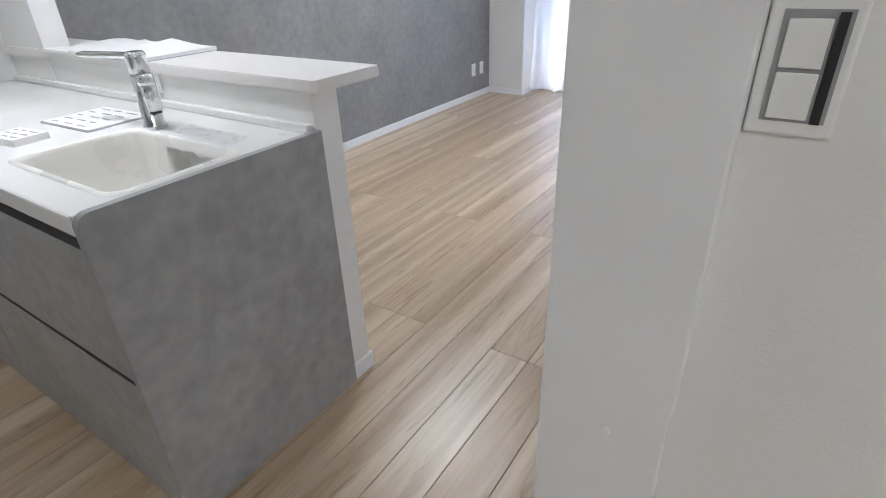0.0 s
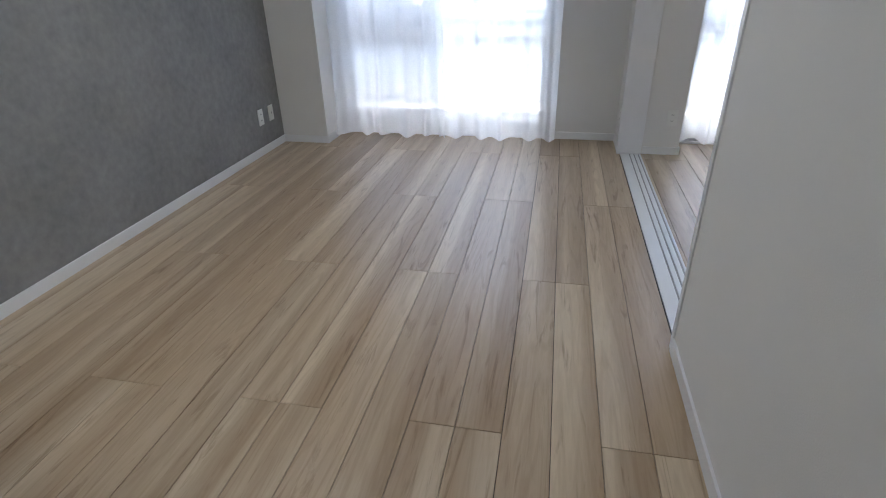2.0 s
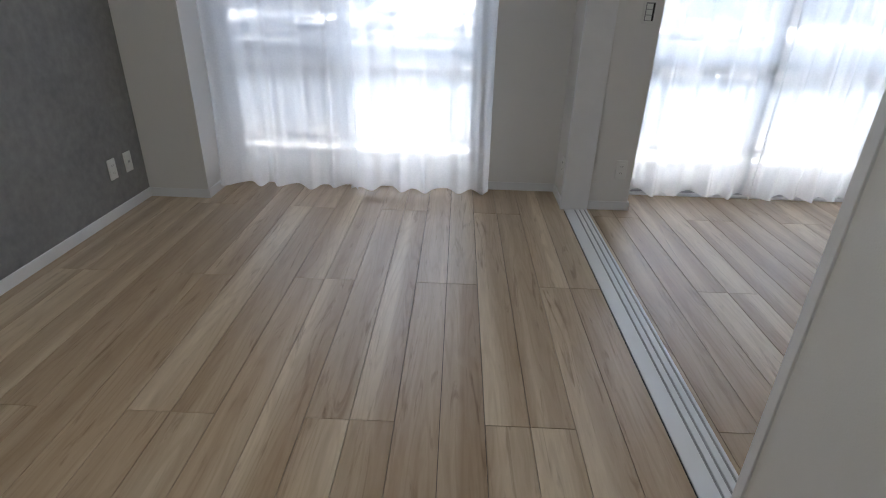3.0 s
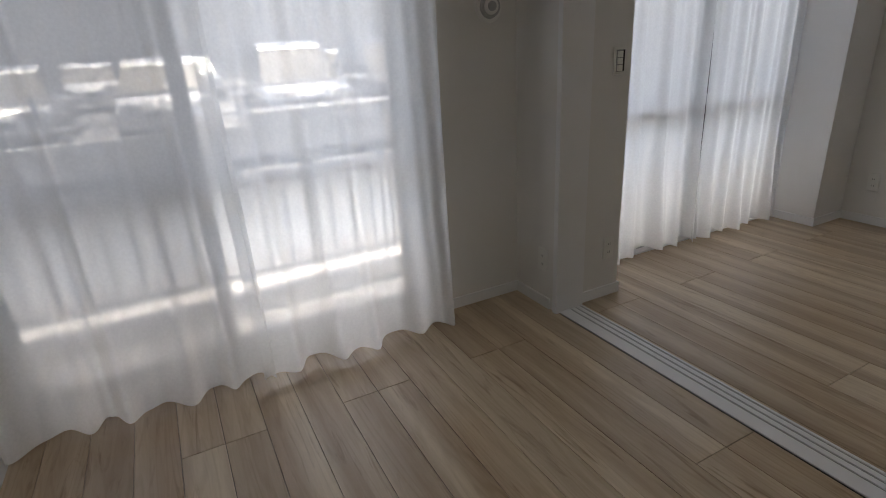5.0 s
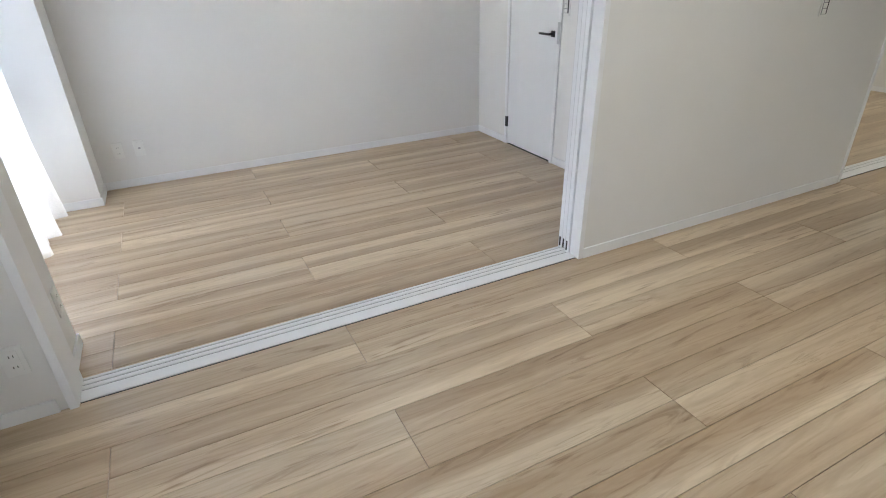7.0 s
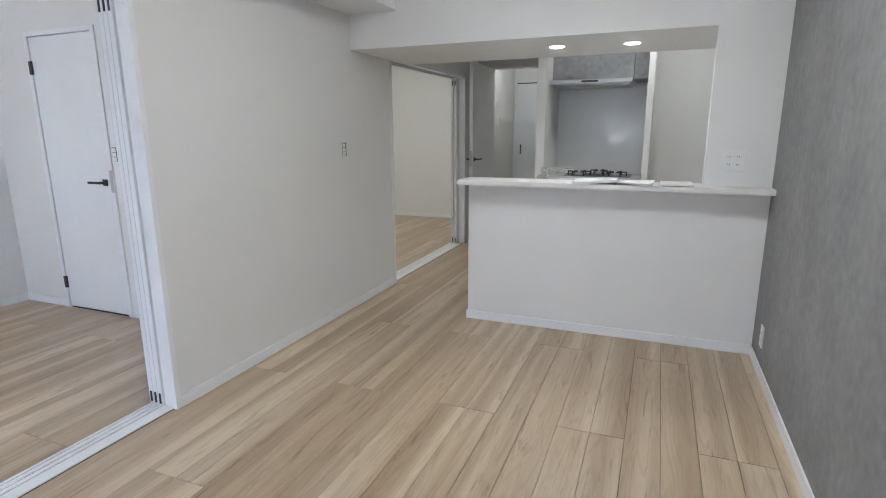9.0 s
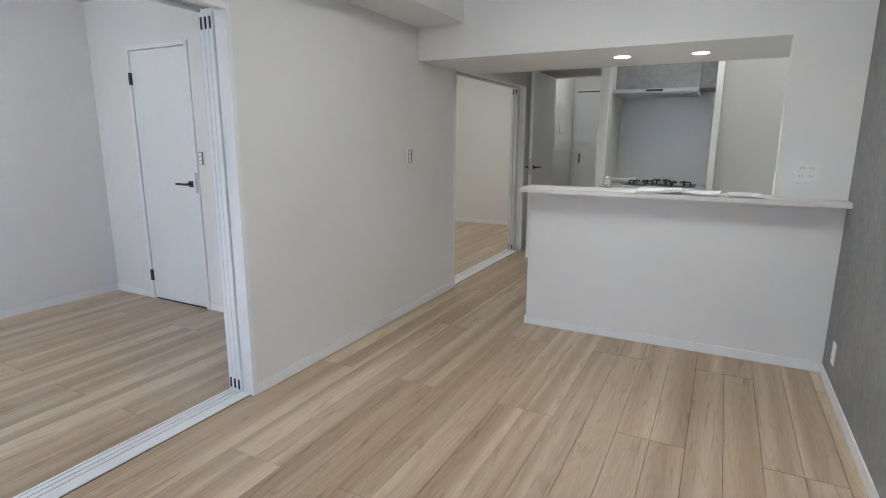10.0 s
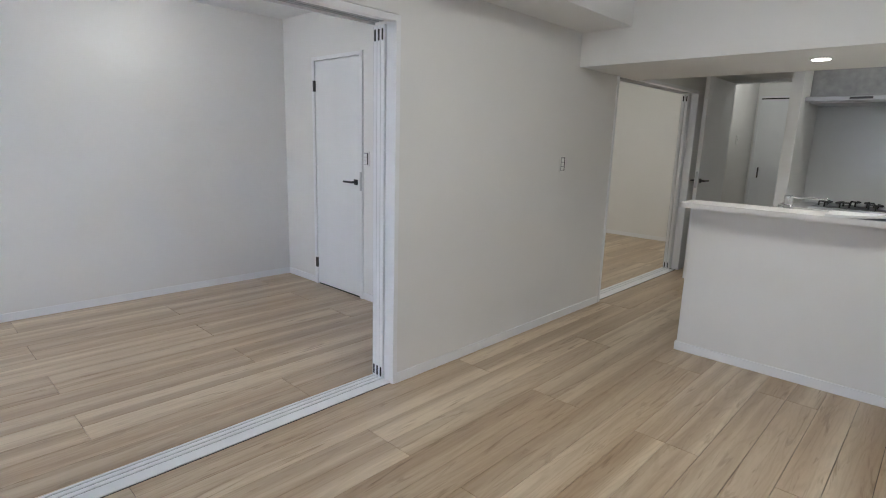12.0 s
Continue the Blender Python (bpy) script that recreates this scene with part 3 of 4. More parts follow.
# ---- hinged doors ----
def lever(parent, at, side, to):
    """A black lever on a square rose; side: the way it stands out along y, to: the way the grip points along x."""
    x, y, z = at
    h = part("handle", boxes(((x - 0.022, min(y, y + side * 0.008), z - 0.022), (x + 0.022, max(y, y + side * 0.008), z + 0.022)), bevel=0.002), BLACK, parent, "black metal lever handle")
    part("neck", tubes(((x, y + side * 0.006, z), (x, y + side * 0.048, z), 0.009)), BLACK, h)
    part("grip", boxes((tuple(map(min, (x - to * 0.012, y + side * 0.040, z - 0.008), (x + to * 0.115, y + side * 0.052, z + 0.008))),
                        tuple(map(max, (x - to * 0.012, y + side * 0.040, z - 0.008), (x + to * 0.115, y + side * 0.052, z + 0.008)))), bevel=0.004), BLACK, h)


closet = thing("closet_door", (4.055, Y_BED, 0), "closed white flush closet door with black lever and hinges", "door", kind="structure")
part("door_leaf", boxes(((0.005, -0.03, 0.012), (0.625, 0.004, 1.940)), bevel=0.002), DOOR_WHITE, closet)
part("door_frame", boxes(((-0.035, -0.11, 0), (0.0, 0.012, 1.975)), ((0.63, -0.11, 0), (0.665, 0.012, 1.975)), ((0.0, -0.11, 1.945), (0.63, 0.012, 1.975))), TRIM_WHITE, closet)
part("door_gap", boxes(((0.0, -0.034, 0.0005), (0.63, -0.030, 1.945))), DARK, closet)
for z in (0.20, 1.74):
    part("hinge", boxes(((0.618, -0.002, z - 0.045), (0.648, 0.017, z + 0.045)), bevel=0.003), BLACK, closet, "black hinge")
part("latch_plate", boxes(((-0.030, 0.010, 0.90), (-0.003, 0.0150, 1.05)), bevel=0.001), STEEL, closet, "steel strike plate")
lever(closet, (0.055, 0.004, 0.965), 1, 1)

# hall door standing open along the wall, its edge towards the living room
hall_door = thing("hall_door", (2.43, -2.05, 0), "open white hall door with black levers and steel latch plate", "door", kind="structure")
part("door_leaf", boxes(((0, -0.80, 0.01), (0.036, 0, 1.99)), bevel=0.002), DOOR_WHITE, hall_door)
part("latch_plate", boxes(((0.007, -0.001, 0.93), (0.029, 0.0025, 1.09)), bevel=0.001), STEEL, hall_door, "steel latch plate")
for sx, x in ((-1, 0.0), (1, 0.036)):
    h = part("handle", boxes(((min(x, x + sx * 0.008), -0.075, 0.978), (max(x, x + sx * 0.008), -0.031, 1.022)), bevel=0.002), BLACK, hall_door, "black metal lever handle")
    part("neck", tubes(((x, -0.053, 1.0), (x + sx * 0.048, -0.053, 1.0), 0.009)), BLACK, h)
    part("grip", boxes(((min(x + sx * 0.040, x + sx * 0.052), -0.17, 0.992), (max(x + sx * 0.040, x + sx * 0.052), -0.042, 1.008)), bevel=0.004), BLACK, h)
part("door_stop", boxes(((0.010, -0.06, 0.0), (0.026, -0.02, 0.012))), BLACK, hall_door)
hf = thing("hall_door_frame", (1.78, -2.97, 0), "white door frame to the hall", "door frame", kind="structure")
part("jamb", boxes(((0, -0.005, 0), (0.03, 0.115, 2.02)), bevel=0.002), TRIM_WHITE, hf)
part("jamb", boxes(((0.69, -0.005, 0), (0.72, 0.115, 2.02)), bevel=0.002), TRIM_WHITE, hf)
part("head", boxes(((0.03, -0.005, 1.995), (0.69, 0.115, 2.02)), bevel=0.002), TRIM_WHITE, hf)
far = thing("hall_far_door", (2.02, -4.6, 0), "closed white door with black pull at the hall's end", "door", kind="structure")
part("door_leaf", boxes(((0, 0.0, 0.01), (0.58, 0.02, 1.96)), bevel=0.002), DOOR_WHITE, far)
part("door_frame", boxes(((-0.03, 0, 0), (0, 0.03, 2.0)), ((0.58, 0, 0), (0.61, 0.03, 2.0)), ((0, 0, 1.975), (0.58, 0.03, 2.0))), TRIM_WHITE, far)
part("top_gap", boxes(((0, 0.0, 1.961), (0.58, 0.024, 1.974))), DARK, far)
part("pull", boxes(((0.50, 0.022, 0.95), (0.512, 0.06, 1.09)), bevel=0.004), BLACK, far, "black bar pull")


# ---- switches and outlets ----
def wall_plate(name, place, normal, w, h, label, category, group, kind, size=1.0):
    """A rounded plate with its socket slots or rocker; built in its own plane and turned to the wall."""
    p = thing(name, (0, 0, 0), label, category, group)
    part("plate", boxes(((-w / 2, -h / 2, 0), (w / 2, h / 2, 0.007)), bevel=0.003), PLASTIC, p)
    if kind == "socket":
        n = 2 if w > 0.09 else 1
        for i in range(n):
            cx = (i - (n - 1) / 2) * 0.046
            part("socket_face", boxes(((cx - 0.019, -0.044, 0.006), (cx + 0.019, 0.044, 0.009)), bevel=0.001), PLASTIC, p)
            for cy in (-0.022, 0.022):
                for sx in (-0.006, 0.006):
                    part("slot", boxes(((cx + sx - 0.0012, cy - 0.005, 0.0085), (cx + sx + 0.0012, cy + 0.005, 0.0094))), DARK, p)
    elif kind == "blank":
        part("insert", boxes(((-0.019, -0.044, 0.006), (0.019, 0.044, 0.009)), bevel=0.001), PLASTIC, p)
        part("jack", boxes(((-0.008, -0.007, 0.0085), (0.008, 0.007, 0.0095))), PLASTIC_GREY, p)
    else:
        part("surround", boxes(((-0.024, -0.046, 0.0066), (0.027, 0.048, 0.0082))), SWITCH_GREY, p, "grey inner frame")
        rows_ = 3 if kind == "switch3" else 2
        for i in range(rows_):
            z0 = -0.044 + i * 0.088 / rows_
            part("rocker", boxes(((-0.019, z0 + 0.001, 0.008), (0.013, z0 + 0.088 / rows_ - 0.003, 0.0115)), bevel=0.001), PLASTIC, p)
        part("shadow_gap", boxes(((0.0160, -0.046, 0.008), (0.0235, 0.046, 0.0098))), BLACK, p)
    n = Vector(normal)
    up = Vector((0, 0, 1))
    m = Matrix((up.cross(n), up, n)).transposed().to_4x4()
    p.matrix_world = Matrix.Translation(place) @ m @ Matrix.Scale(size, 4)
    return p


wall_plate("outlet", (0.0005, 3.668, 0.276), (1, 0, 0), 0.07, 0.118, "white double power outlet on the grey wall", "outlet", "", "socket")
wall_plate("antenna_outlet", (0.0005, 3.826, 0.276), (1, 0, 0), 0.07, 0.118, "white aerial outlet on the grey wall", "outlet", "", "blank")
wall_plate("outlet", (0.0005, 0.23, 0.212), (1, 0, 0), 0.07, 0.118, "white power outlet low on the grey wall", "outlet", "", "socket")
wall_plate("outlet", (0.205, Y_FRONT - 0.0005, 1.133), (0, 1, 0), 0.118, 0.118, "white four-socket outlet on the wing wall above the counter", "outlet", "", "socket")
wall_plate("light_switch", (W - 0.0005, 0.112, 1.177), (-1, 0, 0), 0.07, 0.118, "white and grey light switch on the white wall", "light switch", "", "switch3")
wall_plate("light_switch", (3.0, 4.0355, 1.172), (0, -1, 0), 0.07, 0.118, "white and grey light switch on the column", "light switch", "", "switch3")
wall_plate("outlet", (3.0, 4.0355, 0.27), (0, -1, 0), 0.07, 0.118, "white power outlet low on the column", "outlet", "", "socket")
wall_plate("outlet", (2.6595, 4.125, 0.255), (-1, 0, 0), 0.07, 0.118, "white power outlet beside the living room curtain", "outlet", "", "socket")
wall_plate("outlet", (X_BED - 0.0005, 3.881, 0.282), (-1, 0, 0), 0.07, 0.118, "white power outlet on the bedroom wall", "outlet", "", "socket")
wall_plate("antenna_outlet", (X_BED - 0.0005, 3.742, 0.282), (-1, 0, 0), 0.07, 0.118, "white aerial outlet on the bedroom wall", "outlet", "", "blank")
wall_plate("light_switch", (3.978, Y_BED + 0.0005, 1.157), (0, 1, 0), 0.07, 0.118, "white and grey light switch beside the closet door", "light switch", "", "switch3")
wall_plate("light_switch", (2.813, -0.6205, 1.163), (0, -1, 0), 0.07, 0.118, "white and grey light switch on textured wallpaper", "light switch", "", "switch2", 0.8)
wall_plate("thermostat", (2.645, -3.9, 1.43), (-1, 0, 0), 0.10, 0.11, "small white wall controller in the hall", "controller", "", "blank")

vent = thing("wall_vent", (2.51, Y_WIN, 1.43), "round white ribbed air vent on the wall", "vent")
for i, (r0, d) in enumerate(((0.070, 0.010), (0.054, 0.022), (0.040, 0.030), (0.026, 0.036))):
    part("vent_ring", tubes(((0, 0, 0), (0, -d, 0), r0, r0 - 0.006), n=32), PLASTIC if i % 2 == 0 else PLASTIC_GREY, vent)

# ---- lamps ----
def downlight(x, y):
    d = thing("downlight", (x, y, BEAM), "lit recessed round downlight in the beam", "downlight", "kitchen downlights")
    part("ring", lathe([(0.050, -0.001), (0.060, -0.002), (0.058, -0.006), (0.048, -0.004)], at=(0, 0, 0)), PLASTIC, d, smooth=True)
    part("lens", lathe([(0.046, -0.0065), (0.046, -0.005)]), DOWNLIGHT_GLOW, d)
    sp = new("downlight_lamp", bpy.data.lights.new("downlight_lamp", "SPOT"))
    sp.data.energy, sp.data.color, sp.data.spot_size, sp.data.spot_blend, sp.data.shadow_soft_size = 0.52, (1, 0.97, 0.93), radians(130), 0.6, 0.045
    sp.parent = d
    sp.matrix_local = Matrix.Translation((0, 0, -0.012))


downlight(1.29, -0.44)
downlight(0.81, -0.48)


def ceiling_light(x, y, z, glow, label, size=1.0):
    c = thing("ceiling_light", (x, y, z), label, "ceiling light", "ceiling lights")
    part("base", lathe([(0.20 * size, -0.03), (0.21 * size, -0.001)]), PLASTIC, c)
    part("shade", lathe([(0.02 * size, -0.115), (0.12 * size, -0.105), (0.20 * size, -0.075), (0.23 * size, -0.045), (0.225 * size, -0.028)], n=48), glow, c, smooth=True)
    return c


ceiling_light(4.41, 2.175, H_BED, CEILING_GLOW, "lit round white ceiling light in the bedroom")
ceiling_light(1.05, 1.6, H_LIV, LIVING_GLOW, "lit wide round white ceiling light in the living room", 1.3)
ceiling_light(3.95, -2.3, H_LIV, WARM_GLOW, "lit round warm ceiling light in the back bedroom")
# out-of-view lamp added so the hall and its door are not dark
ceiling_light(2.15, -3.6, H_LIV, FILL_GLOW, "unseen small ceiling light added to brighten the hall", 0.55)
# added lamp hidden behind the beam, lifts the brightness of the kitchen
ceiling_light(0.62, -1.18, H_LIV, FILL_GLOW, "unseen round ceiling light added to brighten the kitchen", 0.6)


# ---- kitchen ----
X_END = 1.784
half_wall = thing("peninsula_wall", (0, 0, 0), "white papered half wall of the kitchen peninsula with baseboard", "half wall", kind="structure")
part("half_wall_body", boxes(((0.0, -0.127, 0), (1.773, Y_FRONT, 0.958)), bevel=0.002), WALLPAPER, half_wall)
part("half_wall_baseboard", boxes(((B, Y_FRONT, 0.001), (1.773 + B, Y_FRONT + B, 0.058)), ((1.773, -0.118, 0.001), (1.773 + B, Y_FRONT, 0.058))), TRIM_WHITE, half_wall, "white baseboard")


def rounded_slab(x0, y0, x1, y1, z0, z1, corner, edge):
    bm = bmesh.new()
    pts = []
    for cx, cy, a0, r in ((x1, y1, 0, corner), (x0, y1, 90, 0.001), (x0, y0, 180, 0.001), (x1, y0, 270, corner)):
        sx = -1 if a0 in (0, 270) else 1
        sy = -1 if a0 in (0, 90) else 1
        for i in range(7):
            a = radians(a0 + 15 * i)
            pts.append((cx + sx * r + r * math.cos(a), cy + sy * r + r * math.sin(a)))
    f = bm.faces.new([bm.verts.new((x, y, z0)) for x, y in pts])
    ext = bmesh.ops.extrude_face_region(bm, geom=[f])
    for v in ext["geom"]:
        if isinstance(v, bmesh.types.BMVert):
            v.co.z = z1
    if edge:
        es = [e_ for e_ in bm.edges if abs(e_.verts[0].co.z - e_.verts[1].co.z) < 1e-6]
        bmesh.ops.bevel(bm, geom=es, offset=edge, segments=2, affect="EDGES")
    return bm


bar = thing("bar_counter", (0, 0, 0), "pale grained laminate bar counter on the half wall", "counter")
part("counter_top", rounded_slab(0.002, -0.146, 1.808, 0.112, 0.958, 0.989, 0.014, 0.003), COUNTER, bar)
part("edge_strip", boxes(((0.004, 0.1125, 0.9595), (1.784, 0.1138, 0.9875))), COUNTER, bar, "thin laminate edge strip")

def end_panel(x0, x1, y0, y1, top_z, r):
    """An upright board whose upper front corner is rounded off."""
    bm = bmesh.new()
    prof = [(y1, 0.0), (y1, top_z)] + [(y0 + r - r * math.sin(radians(15 * i)), top_z - r + r * math.cos(radians(15 * i))) for i in range(7)] + [(y0, 0.0)]
    a = [bm.verts.new((x0, y, z)) for y, z in prof]
    b = [bm.verts.new((x1, y, z)) for y, z in prof]
    bm.faces.new(a)
    bm.faces.new(b[::-1])
    for i in range(len(a)):
        j = (i + 1) % len(a)
        bm.faces.new((a[i], b[i], b[j], a[j]))
    return bm


unit = thing("sink_cabinet", (0, 0, 0), "cement-grey sink cabinet with drawers and end panel", "cabinet")
part("end_panel", end_panel(1.764, X_END, -0.737, -0.119, 0.857, 0.028), GREY_PANEL, unit, "mottled cement-grey end panel")
part("carcass", boxes(((0.01, -0.712, 0.0), (1.763, -0.13, 0.66))), DARK, unit)
for z0, z1 in ((0.10, 0.440), (0.456, 0.778)):
    for a, b in ((0.012, 0.87), (0.876, 1.761)):
        part("drawer_front", boxes(((a, -0.734, z0), (b, -0.714, z1)), bevel=0.002), GREY_PANEL, unit, "cement-grey drawer front")
part("plinth", boxes(((0.012, -0.725, 0.001), (1.761, -0.705, 0.092)), bevel=0.002), GREY_PANEL, unit, "cement-grey plinth")
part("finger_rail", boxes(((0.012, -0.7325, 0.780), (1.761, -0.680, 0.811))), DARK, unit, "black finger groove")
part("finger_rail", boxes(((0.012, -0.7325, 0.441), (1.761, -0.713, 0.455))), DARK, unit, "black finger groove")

# worktop with the sink cut out of it
SX0, SX1, SY0, SY1 = 1.275, 1.725, -0.640, -0.345
top = thing("worktop", (0, 0, 0), "white solid-surface worktop with moulded sink", "worktop")


def frame_slab():
    """A slab with a rectangular opening, in one connected piece."""
    bm = bmesh.new()
    outer = ((0.002, -0.732), (1.7635, -0.732), (1.7635, -0.128), (0.002, -0.128))
    inner = ((SX0, SY0), (SX1, SY0), (SX1, SY1), (SX0, SY1))
    v = [[[bm.verts.new((x, y, z)) for x, y in loop] for z in (0.822, 0.852)] for loop in (outer, inner)]
    for k in range(4):
        n = (k + 1) % 4
        bm.faces.new((v[0][1][k], v[0][1][n], v[1][1][n], v[1][1][k]))
        bm.faces.new((v[0][0][n], v[0][0][k], v[1][0][k], v[1][0][n]))
        bm.faces.new((v[0][0][k], v[0][0][n], v[0][1][n], v[0][1][k]))
        bm.faces.new((v[1][0][n], v[1][0][k], v[1][1][k], v[1][1][n]))
    return bm


part("slab", frame_slab(), ACRYLIC, top)
part("front_edge", boxes(((0.002, -0.7375, 0.812), (1.7635, -0.7325, 0.853)), bevel=0.004), ACRYLIC, top)
part("backsplash_step", boxes(((0.002, -0.150, 0.852), (1.7635, -0.1285, 0.876)), bevel=0.005), ACRYLIC, top)


def basin():
    """A rounded tub: rim, sloping sides and a dished floor towards the waste."""
    bm = bmesh.new()
    rings = []
    for ins, z in ((-0.016, 0.8532), (-0.010, 0.8560), (-0.003, 0.8560), (0.003, 0.846), (0.006, 0.80), (0.012, 0.70), (0.022, 0.680), (0.06, 0.676)):
        ring = []
        x0, x1, y0, y1 = SX0 + ins, SX1 - ins, SY0 + ins, SY1 - ins
        r = 0.04
        for cx, cy, a0 in ((x1 - r, y1 - r, 0), (x0 + r, y1 - r, 90), (x0 + r, y0 + r, 180), (x1 - r, y0 + r, 270)):
            for i in range(7):
                a = radians(a0 + 15 * i)
                ring.append(bm.verts.new((cx + r * math.cos(a), cy + r * math.sin(a), z)))
        rings.append(ring)
    for p, q in zip(rings, rings[1:]):
        for i in range(len(p)):
            j = (i + 1) % len(p)
            bm.faces.new((p[i], p[j], q[j], q[i]))
    bm.faces.new(rings[-1])
    return bm


part("sink_bowl", basin(), SINK, top, "cream moulded sink bowl", smooth=True)
part("drain", lathe([(0.05, 0.6762), (0.05, 0.680), (0.042, 0.682), (0.02, 0.683)], at=(1.62, -0.41, 0)), STEEL, top, smooth=True)
part("maker_mark", boxes(((1.690, -0.185, 0.8522), (1.718, -0.177, 0.8526))), PLASTIC_GREY, top)

tap = thing("kitchen_tap", (1.315, -0.30, 0.852), "chrome kitchen tap with side lever and flat spout", "tap")
part("base", lathe([(0.031, 0.0), (0.031, 0.010), (0.0275, 0.014), (0.0265, 0.10), (0.026, 0.145)], n=28), CHROME, tap, smooth=True)
part("body", lathe([(0.0245, 0.146), (0.026, 0.150), (0.025, 0.185), (0.0262, 0.190), (0.025, 0.198), (0.020, 0.203)], n=28), CHROME, tap, smooth=True)
part("spout", boxes(((-0.195, -0.015, 0.186), (0.012, 0.015, 0.200)), bevel=0.006, segments=3), CHROME, tap, "flat chrome spout")
bpy.context.view_layer.update()
sp_ob = tap.children[-1]
sp_ob.rotation_euler = (0, 0, radians(15))
lv = part("lever", tubes(((0.036, -0.006, 0.052), (0.030, -0.006, 0.128), 0.020, 0.021), n=24), CHROME, tap, "chrome side lever", smooth=True)
part("lever_cap", lathe([(0.0225, 0.120), (0.0235, 0.132), (0.020, 0.145), (0.010, 0.151)], n=24, at=(0.029, -0.006, 0)), CHROME, lv, smooth=True)
part("lever_gap", tubes(((0.036, -0.006, 0.046), (0.036, -0.006, 0.053), 0.016), n=20), BLACK, lv)

film_bag = thing("plastic_bag", (1.55, -0.315, 0.853), "crumpled clear plastic bag hanging over the sink edge", "plastic bag")
rng = random.Random(5)
bm = bmesh.new()
grid = []
for j in range(15):
    row = []
    for i in range(17):
        y = 0.055 - 0.0085 * j if j < 11 else -0.0385 - 0.002 * (j - 10)
        z = 0.007 if j < 10 else 0.006 - 0.026 * (j - 9)
        row.append(bm.verts.new((-0.125 + 0.25 * i / 16 + rng.uniform(-0.006, 0.006) + 0.02 * (j / 14), y + rng.uniform(-0.003, 0.003), z + rng.uniform(0, 0.007))))
    grid.append(row)
for p, q in zip(grid, grid[1:]):
    for i in range(16):
        bm.faces.new((p[i], p[i + 1], q[i + 1], q[i]))
part("film", bm, FILM, film_bag, smooth=True)

notice = thing("sink_notice", (1.378, -0.408, 0.6775), "white notice film with orange bars stuck in the sink", "notice")
part("film_sheet", boxes(((-0.10, -0.075, 0), (0.10, 0.075, 0.0008))), PAPER, notice)
for yy in (-0.053, 0.051):
    part("orange_bar", boxes(((-0.072, yy - 0.006, 0.0008), (0.074, yy + 0.006, 0.0014))), ORANGE, notice, "orange printed bar")


def lettering(text, x, y, size, parent):
    cu = bpy.data.curves.new("lettering", "FONT")
    cu.body, cu.size, cu.extrude = text, size, 0.0002
    cu.materials.append(INK)
    ob = new("lettering", cu)
    ob.parent = parent
    ob.location = (x, y, 0.0012)
    return ob


lettering("\u30ad\u30c3\u30c1\u30f3\u306e", -0.062, 0.004, 0.024, notice)
lettering("\u3054", -0.062, -0.026, 0.024, notice)
lettering("\u3044\u307e\u3059", 0.014, -0.026, 0.024, notice)
for x0, y0 in ((0.050, 0.012), (0.068, 0.012), (-0.038, -0.018), (-0.021, -0.018), (-0.004, -0.018)):
    part("letter_bar", boxes(((x0 - 0.006, y0 - 0.008, 0.0008), (x0 + 0.006, y0 - 0.002, 0.0014)), ((x0 - 0.006, y0, 0.0008), (x0 + 0.006, y0 + 0.007, 0.0014))), INK, notice)


def stack_of_paper(name, place, turn, w, d, t, label, category, lines, curl=0.012, seed=1, cover=False):
    """Loose printed sheets, the top one curling at an edge."""
    p = thing(name, place, label, category)
    p.rotation_euler = (0, 0, radians(turn))
    r = random.Random(seed)
    n, m = 12, 8

    def lift(i, j):
        u, v = i / n, j / m
        return curl * v ** 2 * (0.55 + 0.45 * math.sin(u * 3.3 + seed)) + 0.25 * curl * (1 - u) ** 3

    bm = bmesh.new()
    lo = [[bm.verts.new((-w / 2 + w * i / n, -d / 2 + d * j / m, max(0, lift(i, j) - 0.002) if j > 3 else 0)) for i in range(n + 1)] for j in range(m + 1)]
    hi = [[bm.verts.new((-w / 2 + w * i / n, -d / 2 + d * j / m, t + lift(i, j))) for i in range(n + 1)] for j in range(m + 1)]
    for g, flip in ((lo, True), (hi, False)):
        for j in range(m):
            for i in range(n):
                q = (g[j][i], g[j][i + 1], g[j + 1][i + 1], g[j + 1][i])
                bm.faces.new(q[::-1] if flip else q)
    ring = lambda g: g[0] + [row[-1] for row in g[1:]] + g[-1][-2::-1] + [row[0] for row in g[-2:0:-1]]
    a, b = ring(lo), ring(hi)
    for i in range(len(a)):
        j = (i + 1) % len(a)
        bm.faces.new((a[i], a[j], b[j], b[i]))
    part("paper_block", bm, PAPER, p)
    if cover:
        part("back_cover", boxes(((-w / 2 - 0.003, -d / 2 - 0.003, 0.0003), (w / 2 + 0.003, d / 2 - 0.02, 0.0022))), COVER, p, "grey-blue back cover")
    for k in range(lines):
        yy = -d / 2 + 0.02 + k * (d - 0.04) / max(1, lines - 1)
        for x0, ww in ((-0.40, r.uniform(0.10, 0.2)), (-0.12, r.uniform(0.08, 0.2)), (0.14, r.uniform(0.1, 0.26))):
            part("print_bar", boxes(((w * x0, yy - 0.003, t + curl + 0.0003), (w * (x0 + ww), yy + 0.003, t + curl + 0.0008))), PRINT, p)
    return p


stack_of_paper("document_stack", (0.945, -0.02, 0.989), 2, 0.25, 0.27, 0.012, "curled white documents with dark cover on the bar counter", "papers", 0, 0.016, 2, cover=True)
stack_of_paper("document_stack", (0.71, -0.02, 0.989), -2, 0.20, 0.28, 0.008, "loose white papers with curled edges on the counter", "papers", 0, 0.022, 4)
